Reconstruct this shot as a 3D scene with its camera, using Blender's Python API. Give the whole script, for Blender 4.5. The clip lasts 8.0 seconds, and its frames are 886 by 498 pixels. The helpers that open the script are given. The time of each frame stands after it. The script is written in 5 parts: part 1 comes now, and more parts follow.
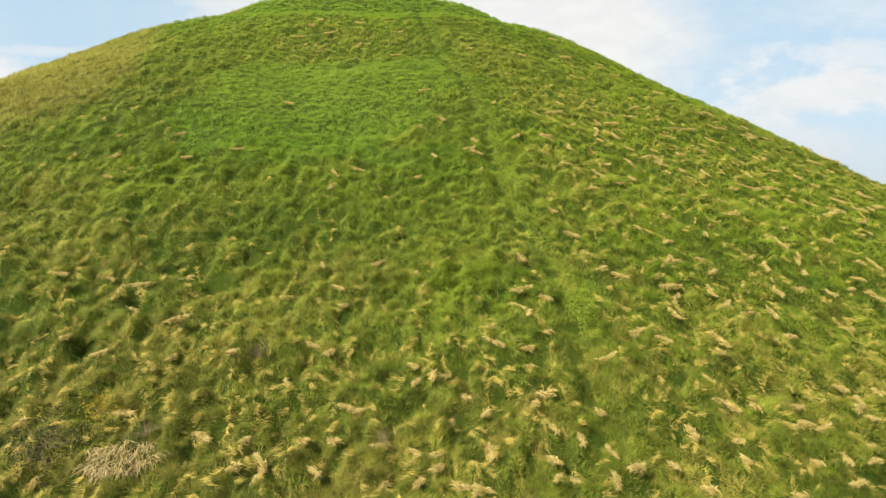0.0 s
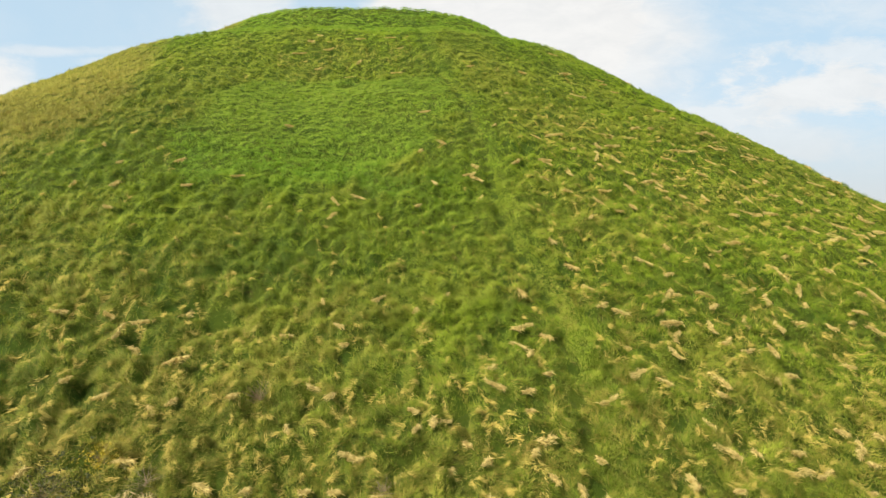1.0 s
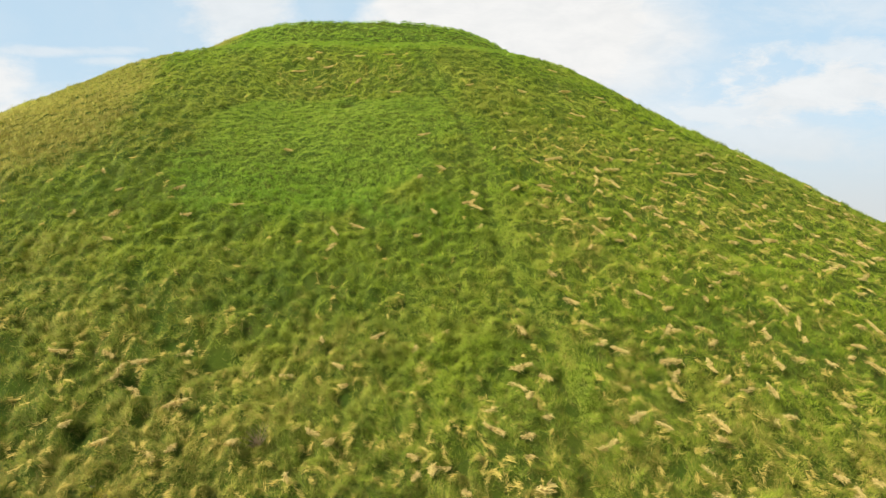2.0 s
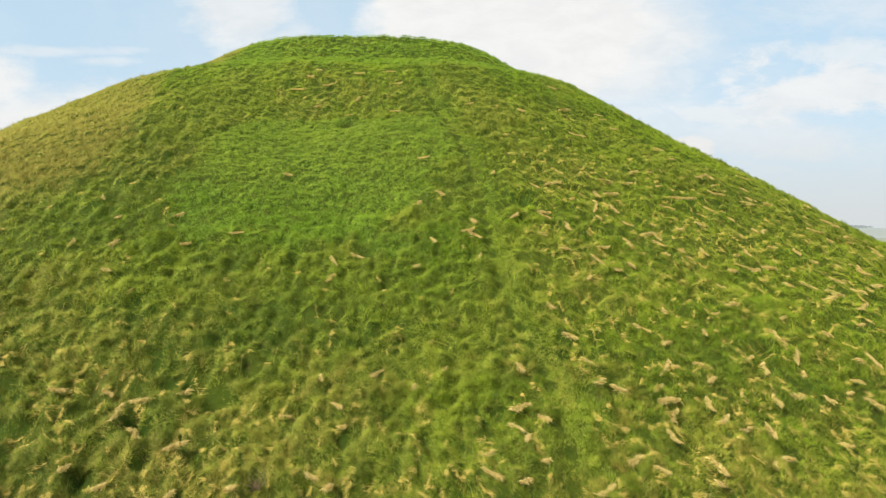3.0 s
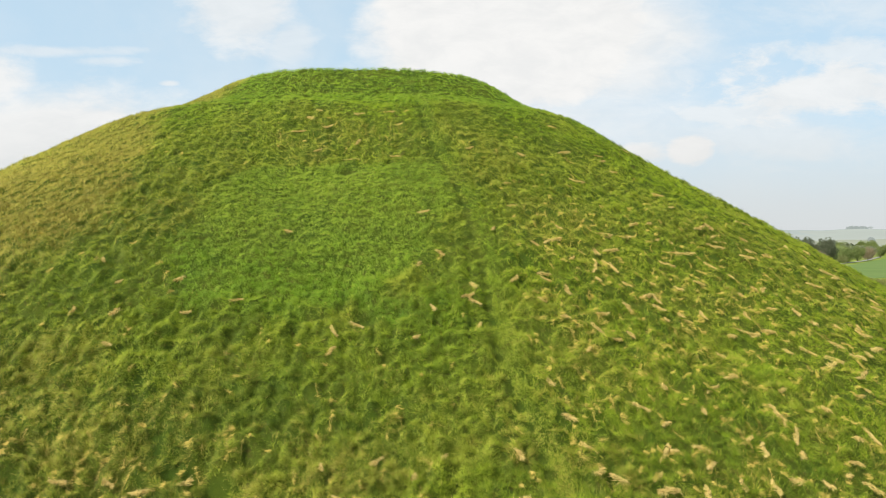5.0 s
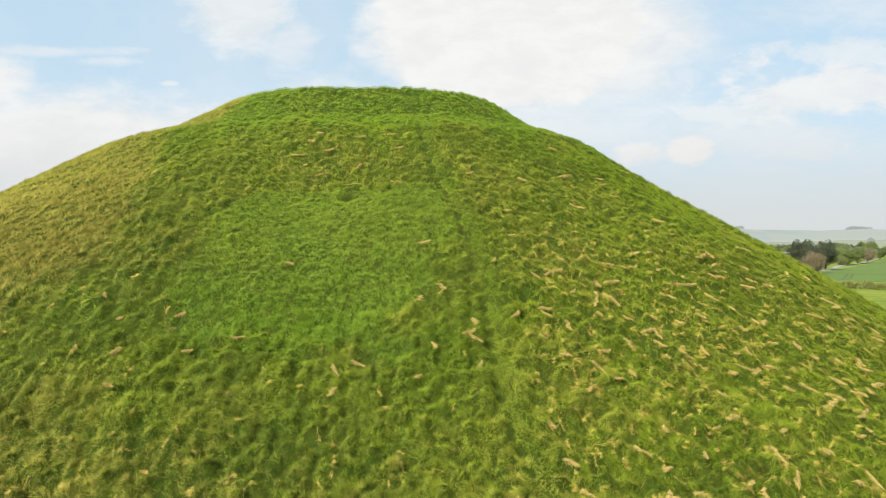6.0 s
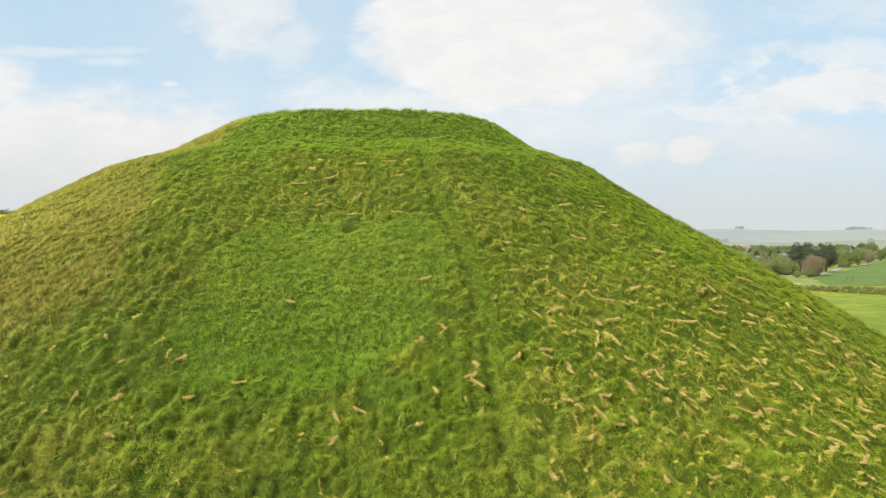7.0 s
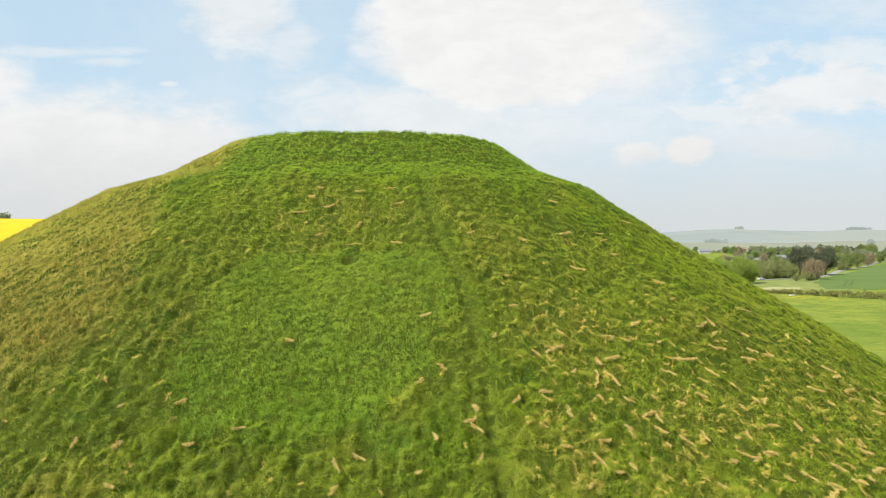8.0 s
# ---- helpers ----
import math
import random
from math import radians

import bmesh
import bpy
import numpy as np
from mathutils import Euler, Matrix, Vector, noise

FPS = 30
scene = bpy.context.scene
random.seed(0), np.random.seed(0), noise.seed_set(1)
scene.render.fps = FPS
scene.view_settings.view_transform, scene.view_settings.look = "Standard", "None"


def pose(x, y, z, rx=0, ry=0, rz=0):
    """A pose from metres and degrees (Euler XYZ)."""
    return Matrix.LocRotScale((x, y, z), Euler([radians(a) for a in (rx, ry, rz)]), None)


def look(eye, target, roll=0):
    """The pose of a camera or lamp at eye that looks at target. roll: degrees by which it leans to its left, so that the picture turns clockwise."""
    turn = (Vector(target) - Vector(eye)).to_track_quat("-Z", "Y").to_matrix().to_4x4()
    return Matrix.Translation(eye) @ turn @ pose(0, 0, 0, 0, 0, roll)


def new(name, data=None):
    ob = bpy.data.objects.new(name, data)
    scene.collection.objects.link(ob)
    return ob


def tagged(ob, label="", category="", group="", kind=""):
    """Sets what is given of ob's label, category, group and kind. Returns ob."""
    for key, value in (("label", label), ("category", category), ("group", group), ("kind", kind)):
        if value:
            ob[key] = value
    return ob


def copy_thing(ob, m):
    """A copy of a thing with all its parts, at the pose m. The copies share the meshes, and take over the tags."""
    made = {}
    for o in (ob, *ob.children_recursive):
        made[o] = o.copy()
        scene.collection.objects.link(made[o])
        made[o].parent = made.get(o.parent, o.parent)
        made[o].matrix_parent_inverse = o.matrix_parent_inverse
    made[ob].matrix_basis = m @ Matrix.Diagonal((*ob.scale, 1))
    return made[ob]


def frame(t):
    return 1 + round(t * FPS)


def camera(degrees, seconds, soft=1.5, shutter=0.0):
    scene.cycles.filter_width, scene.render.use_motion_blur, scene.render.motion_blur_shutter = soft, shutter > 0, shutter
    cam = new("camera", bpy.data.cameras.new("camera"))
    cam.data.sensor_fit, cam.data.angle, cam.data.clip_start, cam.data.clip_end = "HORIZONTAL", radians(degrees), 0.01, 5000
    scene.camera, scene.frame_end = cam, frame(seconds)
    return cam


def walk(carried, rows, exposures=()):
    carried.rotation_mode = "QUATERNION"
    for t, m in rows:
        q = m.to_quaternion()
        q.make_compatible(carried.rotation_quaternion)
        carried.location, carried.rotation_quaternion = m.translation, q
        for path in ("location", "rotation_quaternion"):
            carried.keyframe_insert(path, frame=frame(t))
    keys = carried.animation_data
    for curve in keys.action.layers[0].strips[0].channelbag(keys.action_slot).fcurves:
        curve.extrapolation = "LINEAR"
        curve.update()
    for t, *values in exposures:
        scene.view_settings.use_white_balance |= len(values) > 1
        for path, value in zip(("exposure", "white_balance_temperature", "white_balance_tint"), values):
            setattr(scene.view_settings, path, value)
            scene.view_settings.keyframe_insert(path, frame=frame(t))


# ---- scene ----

# ---------------------------------------------------------------- camera
cam = camera(68.0, 8.0, 0.8)
METRES, EYE, TILT, LEAN, TURN = 14.0, 13.0, -0.79, 0.0, 0.0
ROWS = [
    (0.0, 0.0, 0.0, 0.0, -0.0, -0.0, -0.0),
    (0.5, -0.0002, 0.0014, 0.0482, -0.0, -0.0, -0.0),
    (1.0, -0.001, 0.0028, 0.0975, -0.0, -0.0, 0.03),
    (1.5, -0.0001, 0.0043, 0.1480, -0.0, -0.0, 0.08),
    (3.0, 0.0043, 0.0014, 0.3009, 0.01, -0.0, 0.07),
    (3.5, 0.0052, 0.0004, 0.3540, 0.0, -0.0, 0.06),
    (4.0, 0.005, -0.0005, 0.4100, -0.0, -0.0, 0.07),
    (4.5, 0.0048, -0.001, 0.4704, 0.0, -0.0, 0.08),
    (5.0, 0.005, -0.002, 0.5412, 0.01, -0.0, 0.07),
    (6.5, -0.0023, -0.0025, 0.7512, -0.0, -0.0, 0.1),
    (7.0, -0.0032, -0.0025, 0.8366, 0.01, -0.0, 0.13),
    (7.5, -0.0018, -0.0015, 0.9161, 0.02, -0.0, 0.15),
    (8.0, -0.0019, -0.0014, 1.0, -0.01, -0.0, 0.16),
]
EXPOSURE = 0.6
walk(cam, [(t, pose(0, 0, EYE, TILT, LEAN, TURN) @ pose(METRES * x, METRES * y, METRES * z, 90 + pitch, roll, yaw)) for t, x, y, z, yaw, pitch, roll in ROWS])
scene.view_settings.exposure = EXPOSURE

# ---------------------------------------------------------------- sun and sky
SUN_TO = Vector((-0.56, -0.44, 0.70)).normalized()
sun_data = bpy.data.lights.new("sun", "SUN")
sun_data.energy, sun_data.angle, sun_data.color = 5.4, radians(0.6), (1.0, 0.95, 0.86)
sun = new("sun", sun_data)
sun.matrix_world = look(SUN_TO * 200, (0, 0, 0))


class Graph:
    """Short hand for node trees."""

    def __init__(self, tree):
        self.tree = tree
        tree.nodes.clear()

    def node(self, kind, **settings):
        made = self.tree.nodes.new(kind)
        for key, value in settings.items():
            setattr(made, key, value)
        return made

    def put(self, value, socket):
        if isinstance(value, bpy.types.NodeSocket):
            self.tree.links.new(value, socket)
        elif value is not None:
            if isinstance(value, (tuple, list)) and len(value) == 3 and socket.type == "RGBA":
                value = (*value, 1)
            socket.default_value = value

    def math(self, op, a, b=None, c=None, clamp=False):
        made = self.node("ShaderNodeMath", operation=op, use_clamp=clamp)
        for k, v in enumerate((a, b, c)):
            self.put(v, made.inputs[k])
        return made.outputs[0]

    def mix(self, fac, a, b, blend="MIX"):
        made = self.node("ShaderNodeMix", data_type="RGBA", blend_type=blend)
        self.put(fac, made.inputs[0])
        self.put(a, made.inputs[6])
        self.put(b, made.inputs[7])
        return made.outputs[2]

    def noise(self, vector, scale, detail=3.0, rough=0.55, distortion=0.0):
        made = self.node("ShaderNodeTexNoise")
        self.put(vector, made.inputs["Vector"])
        self.put(scale, made.inputs["Scale"])
        self.put(detail, made.inputs["Detail"])
        self.put(rough, made.inputs["Roughness"])
        self.put(distortion, made.inputs["Distortion"])
        return made.outputs[0]

    def step(self, value, low, high, a=0.0, b=1.0):
        made = self.node("ShaderNodeMapRange", interpolation_type="SMOOTHSTEP")
        for k, v in enumerate((value, low, high, a, b)):
            self.put(v, made.inputs[k])
        return made.outputs[0]

    def bump(self, height, strength, distance):
        made = self.node("ShaderNodeBump")
        self.put(height, made.inputs["Height"])
        self.put(strength, made.inputs["Strength"])
        self.put(distance, made.inputs["Distance"])
        return made.outputs[0]

    def combine(self, x, y, z):
        made = self.node("ShaderNodeCombineXYZ")
        for k, v in enumerate((x, y, z)):
            self.put(v, made.inputs[k])
        return made.outputs[0]


# Clouds: (across, up, half width, half height, raggedness, softness, strength), as slopes from the eye looking along +y
CLOUDS = [
    (0.095, 0.325, 0.235, 0.160, 0.30, 0.36, 1.0),
    (0.25, 0.30, 0.18, 0.13, 0.6, 1.2, 0.9),
    (0.14, 0.17, 0.42, 0.10, 0.5, 1.4, 0.75),
    (-0.62, 0.15, 0.22, 0.09, 0.5, 0.9, 0.95),
    (-0.30, 0.350, 0.085, 0.075, 0.9, 0.8, 0.75),
    (-0.23, 0.30, 0.05, 0.045, 1.0, 1.0, 0.55),
    (-0.58, 0.287, 0.17, 0.010, 1.3, 1.2, 0.5),
    (-0.50, 0.272, 0.07, 0.009, 1.5, 1.2, 0.5),
    (-0.70, 0.24, 0.09, 0.055, 0.8, 0.9, 0.9),
    (-0.50, 0.12, 0.34, 0.125, 0.6, 0.8, 0.95),
    (-0.415, 0.238, 0.022, 0.006, 1.0, 1.0, 0.7),
    (-0.02, 0.19, 0.33, 0.075, 0.8, 1.1, 0.8),
    (0.57, 0.225, 0.20, 0.055, 1.6, 0.9, 0.85),
    (0.62, 0.285, 0.14, 0.03, 1.8, 1.0, 0.6),
    (0.45, 0.19, 0.14, 0.022, 1.8, 1.0, 0.7),
    (0.50, 0.15, 0.26, 0.05, 1.0, 1.2, 0.6),
    (0.29, 0.132, 0.075, 0.026, 0.9, 0.8, 0.95),
    (0.375, 0.135, 0.050, 0.028, 0.8, 0.6, 1.0),
    (0.60, 0.36, 0.24, 0.06, 1.3, 1.2, 0.45),
]
world = bpy.data.worlds.new("daylight")
scene.world = world
world.use_nodes = True
g = Graph(world.node_tree)
sky = g.node("ShaderNodeTexSky", sky_type="NISHITA", sun_disc=False, sun_elevation=math.asin(SUN_TO.z),
             sun_rotation=math.atan2(SUN_TO.x, SUN_TO.y), altitude=150.0, air_density=1.0, dust_density=1.2, ozone_density=1.0)
ray = g.node("ShaderNodeTexCoord").outputs["Generated"]
sep = g.node("ShaderNodeSeparateXYZ")
g.put(ray, sep.inputs[0])
ahead = g.math("MAXIMUM", sep.outputs[1], 0.12)
across, up = g.math("DIVIDE", sep.outputs[0], ahead), g.math("DIVIDE", sep.outputs[2], ahead)
flat = g.combine(across, g.math("MULTIPLY", up, 2.2), 0.0)
ragged = g.math("SUBTRACT", g.noise(flat, 4.5, 7.0, 0.6, 0.3), 0.5)
fine = g.math("SUBTRACT", g.noise(flat, 13.0, 6.0, 0.65, 0.4), 0.5)
cover = g.step(g.noise(ray, 2.6, 7.0, 0.6), 0.42, 0.72, 0.0, 0.30)
for cu, cv, hw, hh, rag, blur, strength in CLOUDS:
    dx = g.math("DIVIDE", g.math("SUBTRACT", across, cu), hw)
    dy = g.math("DIVIDE", g.math("SUBTRACT", up, cv), hh)
    away = g.math("SQRT", g.math("ADD", g.math("MULTIPLY", dx, dx), g.math("MULTIPLY", dy, dy)))
    edge = g.math("SUBTRACT", away, g.math("MULTIPLY", g.math("ADD", g.math("MULTIPLY", ragged, 2.2), fine), rag))
    cover = g.math("MAXIMUM", cover, g.step(edge, 1.0 + 0.25 * blur, 1.0 - 0.7 * blur, 0.0, strength))
haze = g.step(sep.outputs[2], 0.20, 0.0, 0.0, 0.88)
tint = g.mix(0.72, sky.outputs[0], (6.1, 8.1, 9.5))
white = g.mix(g.step(fine, -0.22, 0.2), (7.85, 7.9, 7.85), (8.6, 8.55, 8.4))
clouded = g.mix(cover, tint, white)
hazy = g.mix(haze, clouded, (6.35, 6.5, 6.5))
back = g.node("ShaderNodeBackground")
g.put(hazy, back.inputs[0])
g.put(0.072, back.inputs[1])
g.put(back.outputs[0], g.node("ShaderNodeOutputWorld").inputs[0])

# ---------------------------------------------------------------- numbers for the hill
HILL_X, HILL_Y = -8.6, 82.8
WAVES = ((2, -0.077, -0.055), (3, 0.057, 0.038), (4, -0.055, -0.003))
STEPS_R = (0.0, 16.6, 22.6, 28.25, 37.4, 220.0)
STEPS_Z = (38.6, 38.3, 34.55, 32.47, 26.85, -79.3)
fine_r = np.arange(0, 220, 0.1)
rough_z = np.interp(fine_r, STEPS_R, STEPS_Z)
kernel = np.hanning(13) / np.hanning(13).sum()
fine_z = np.convolve(np.pad(rough_z, 6, mode="edge"), kernel, mode="valid")
PATH = [(-2.7, 62.5), (-1.7, 56.6), (-1.0, 52.8), (-0.2, 49.7), (0.7, 46.8), (1.6, 43.1), (2.1, 39.6), (2.4, 36.4), (2.6, 34.1), (2.8, 30.9), (3.4, 28.3), (4.1, 26.1), (4.4, 24.0), (4.5, 22.8), (4.6, 21.3), (4.7, 19.2), (4.6, 17.2)]
BURROWS = [(-8.3, 24.1, 0.48), (-11.6, 21.1, 0.42), (-4.0, 32.5, 0.42), (-9.4, 24.5, 0.36), (-3.4, 22.5, 0.25), (-11.1, 23.2, 0.34), (-10.5, 22.9, 0.34), (-10.0, 21.7, 0.25), (-6.8, 47.9, 0.5), (-10.2, 24.6, 0.28), (0.5, 20.1, 0.34), (9.8, 20.1, 0.36), (8.9, 19.7, 0.3), (-6.8, 17.6, 0.28), (-4.2, 20.5, 0.3)]
FOOTHOLDS = []
for (ax, ay), (bx, by) in zip(PATH[1:], PATH[2:]):
    many = max(2, round(math.hypot(bx - ax, by - ay) / 0.75))
    for step_no in range(many):
        if random.random() < 0.15:
            continue
        share = (step_no + random.uniform(-0.2, 0.2)) / many
        FOOTHOLDS.append((ax + (bx - ax) * share - 0.36 + random.uniform(-0.14, 0.14), ay + (by - ay) * share))
SWELLS = [(2.5, 39.0, 0.5, 4.5), (-19.0, 37.5, 0.55, 6.0), (7.0, 37.0, 0.3, 4.0), (-6.6, 47.6, -0.45, 2.6), (-7.0, 51.3, 0.25, 2.5), (15.5, 26.0, -0.5, 4.0), (11.0, 49.0, -0.35, 4.0), (17.6, 43.5, 0.35, 4.5), (-6.6, 51.0, -0.75, 2.4), (-11.4, 50.5, -0.85, 2.4), (-2.0, 50.0, -0.29, 3.0), (7.0, 20.5, 0.32, 4.0), (2.0, 24.0, 0.14, 4.0), (-12.0, 27.0, 0.27, 4.5), (-1.5, 38.5, -0.15, 3.0), (11.0, 37.0, -0.52, 3.5), (-20.5, 41.5, 0.29, 4.5), (-9.0, 21.5, -0.31, 4.0), (-4.5, 30.5, -0.21, 4.0), (-12, 45, -0.46, 4.0), (16, 37, -0.23, 4.0)]


# Dry tufts: x, y, the way of the crest in degrees, its length
TUFTS_EAST_NEAR = [
    (8.5, 35.9, -29, 0.4), (11.1, 35.8, 33, 1.2), (11.6, 35.6, -75, 0.6), (9.7, 34.4, -69, 0.7), (11.4, 34.5, -35, 0.8), (12.5, 34.4, -66, 0.3), (13.8, 34.9, -78, 0.7), (11.5, 33.8, -73, 0.4),
    (8.2, 33.3, 15, 0.9), (7.7, 32.2, -66, 1.1), (9.2, 32, -53, 0.5), (13.6, 32.2, -39, 0.5), (3.9, 35, 57, 0.8), (5.5, 35.4, -40, 0.9), (5.1, 33.7, -34, 0.6), (6.1, 32.6, -8, 0.5),
    (6.6, 34.8, -70, 0.8)]
TUFTS_EAST_OUTER = [
    (20.4, 31.4, -39, 0.6), (20.6, 32.2, 36, 1.1), (19.2, 32.5, 39, 1.4), (16.3, 35.3, -97, 0.7), (15.7, 34.2, -29, 1), (16.2, 34, 37, 0.7), (17.2, 34.7, 3, 0.9), (23, 35.9, -21, 0.7),
    (20.6, 34.4, -27, 0.8), (17.4, 33.1, -30, 0.6), (18.7, 33.6, -34, 0.8), (19.8, 33.2, -30, 0.8), (23, 34.9, 30, 1.3), (21.3, 33.7, -4, 0.7), (22.1, 34, -68, 0.6)]
TUFTS_FOOT_EAST_DOWN = [
    (6.7, 16.6, -17, 0.3), (9.1, 16.6, -5, 0.5), (4.4, 16.7, -81, 0.6), (3.4, 16.8, -68, 0.3), (5, 16.9, 21, 0.5), (10.7, 16.9, 15, 0.6), (6, 17, -60, 0.3), (8, 17.2, -52, 0.3),
    (4.5, 17.5, -71, 0.5), (3.7, 17.6, -60, 0.3), (10, 17.6, -21, 0.4), (11.6, 17.6, 23, 0.5), (10.9, 17.7, -95, 0.3), (8.1, 17.9, 17, 0.4)]
TUFTS_FOOT_EAST_UP = [
    (6.9, 18.1, -80, 0.6), (4.5, 18.6, -45, 0.4), (10.2, 18.7, 18, 0.7), (11, 18.9, 20, 0.8), (8.3, 19.1, -34, 0.7), (9.1, 19.1, -63, 0.4), (12.5, 19.1, -30, 0.3), (10.4, 19.4, -4, 0.5),
    (12.5, 19.7, -114, 0.8), (8, 19.8, -56, 0.5), (8.9, 19.8, 42, 0.4), (13.3, 20, -50, 0.4), (12.3, 20.3, -25, 0.3), (5.2, 20.6, 36, 0.8), (8.9, 20.9, -35, 0.4)]
TUFTS_FOOT_MIDDLE = [
    (-3.7, 17.5, -14, 0.4), (-3.3, 16.7, -23, 0.4), (3, 17.8, -48, 0.4), (1.3, 17.4, -77, 0.5), (2.9, 17, -52, 0.3), (-0.2, 17.4, -15, 0.3), (-0.1, 16.9, 26, 0.3), (-0.7, 17.1, -26, 0.3),
    (-0.6, 16.6, 60, 0.4), (0.5, 16.4, -9, 0.6), (1, 16.3, -21, 0.5), (-1.5, 16.5, 39, 0.3), (-2.9, 17.5, -28, 0.3), (-1.7, 17.6, 5, 0.5), (2.9, 16.5, 32, 0.4)]
TUFTS_FOOT_WEST = [
    (-10.8, 20.7, 43, 0.5), (-9, 20.2, -48, 0.5), (-8.4, 20.3, 50, 0.3), (-6.5, 20.3, 7, 0.3), (-6.5, 17.7, -20, 0.6), (-5.4, 17.7, 22, 0.3), (-10.4, 16.7, 71, 0.3), (-11.2, 17.4, 39, 0.3),
    (-11.7, 18.1, 49, 0.3), (-9.1, 18.7, 7, 0.6), (-4.6, 19.3, -52, 0.4), (-4.7, 17, -59, 0.7), (-5.4, 16.8, 22, 0.3)]
TUFTS_HIGH_EAST_NEAR = [
    (13.5, 43.1, 8, 0.4), (12.3, 42.6, 38, 0.7), (10, 41.3, 7, 1.4), (10.5, 41.4, 41, 0.9), (11.6, 41.2, 32, 0.9), (14.6, 40, 3, 1.5), (13.3, 39.1, -26, 1.1), (10, 39.3, 31, 1),
    (9, 38.7, -78, 0.6), (8.7, 37.3, -99, 1.6), (9.5, 38.2, -48, 0.5), (9.8, 37.6, -70, 0.8), (7.4, 37.4, -122, 0.6), (10.3, 36.6, -27, 0.7), (13.3, 37, -19, 0.6), (14.7, 37.7, -27, 0.7),
    (5.5, 36, 16, 0.9), (5.4, 38.6, -48, 0.8), (6.5, 39, 38, 2.1), (7.1, 40.3, -46, 0.6), (4.5, 42.5, 20, 0.7)]
TUFTS_HIGH_EAST_OUTER_DOWN = [
    (18.1, 36.1, -2, 0.6), (20.4, 36.1, -44, 0.6), (22, 36.6, -76, 0.5), (19.8, 36.8, -89, 0.8), (23.3, 36.8, -107, 0.8), (17.1, 37.6, -53, 0.6), (18, 38, -46, 0.5), (18.5, 38, 48, 0.8),
    (22.3, 38.4, -28, 0.4), (17.1, 39, -49, 0.6), (23.3, 39.6, -37, 0.4), (16.2, 39.7, -31, 1.1), (22.9, 40.5, -13, 1), (26.7, 40.5, 15, 1.2), (25.8, 41.2, 31, 2.2)]
TUFTS_HIGH_EAST_OUTER_UP = [
    (19.1, 41.4, 8, 1.1), (17.4, 41.8, 9, 1.3), (25.7, 41.9, 41, 2.2), (21, 42.5, 1, 0.8), (23.7, 42.5, -35, 0.4), (20, 42.7, -3, 0.9), (25.5, 42.7, 46, 1.6), (27.9, 42.7, -36, 0.8),
    (18, 42.8, 24, 1.4), (21.3, 43.2, -68, 0.6), (17, 43.4, 53, 1.2), (17.8, 43.5, 45, 1.2), (25.6, 43.7, -7, 1.3), (24.2, 44, -75, 0.5), (17.9, 44.3, -72, 0.8), (20.3, 44.4, -17, 0.6)]
TUFTS_HIGH_MIDDLE = [
    (-1.1, 41.1, 27, 0.7), (-0.1, 37.2, -42, 0.8), (-1.3, 36.3, 52, 0.6), (1.4, 33.9, 27, 0.8), (1.7, 34.5, -65, 0.5), (1.7, 33.4, -47, 0.8), (-5.2, 31.5, -68, 1.1), (-5.1, 30.3, 67, 0.8),
    (-4.1, 32, -36, 0.7), (-0.4, 32.9, -69, 0.6), (-1.2, 31.2, 16, 0.3), (1.8, 32, -108, 0.8), (3.1, 39.6, 66, 0.6), (-18.1, 32.3, 93, 0.7), (-15.9, 32, 54, 0.5), (-13.8, 34.6, 31, 0.6),
    (-16.8, 34.3, 21, 0.3), (-18.3, 35.6, -52, 0.6), (-9.1, 39, -17, 0.6), (-15.2, 29.9, -25, 0.5), (-9.9, 30.2, -23, 0.4), (-10.3, 33.1, 20, 0.7), (-12.5, 32.2, 25, 0.6)]
TUFTS_LOW_EAST_NEAR = [
    (3.6, 23, -43, 0.3), (3.4, 21.5, -10, 0.3), (5.9, 24.5, 34, 0.5), (6.6, 24.5, -29, 0.5), (6.4, 23, 21, 0.4), (8.2, 24.8, 41, 0.7), (8.4, 24.3, 10, 0.7), (8.3, 23.6, 54, 1.3),
    (9.9, 24.4, -85, 0.7), (10.3, 23.9, 50, 0.7), (7.9, 22.4, -57, 0.7), (9.2, 21.8, -62, 0.9), (6.5, 21.6, 20, 0.7), (7.1, 21.1, -27, 0.6)]
TUFTS_LOW_EAST_OUTER = [
    (11.6, 25.2, -85, 0.9), (12.9, 25.3, -84, 0.7), (11.1, 23.8, 27, 1), (11.7, 23.4, -82, 0.8), (11.6, 22.4, -144, 1), (14.6, 23.7, -3, 0.6)]
TUFTS_LOW_MIDDLE = [
    (2.7, 20.8, -1, 0.4), (2.7, 20.2, -16, 0.4), (0.1, 19.8, 25, 0.4), (-0.3, 19.5, 73, 0.4), (-0.8, 19.5, 66, 0.3), (-1.2, 18.5, 35, 0.4), (-2.6, 18.6, -21, 0.7), (-3.5, 20.5, 41, 0.3),
    (-0.9, 20.2, -28, 0.3), (3, 19.1, 18, 0.5), (2.6, 18.6, 38, 0.3), (0.7, 19.1, -55, 0.4), (1.2, 18.5, 32, 0.4), (0.2, 18.3, 50, 0.3)]
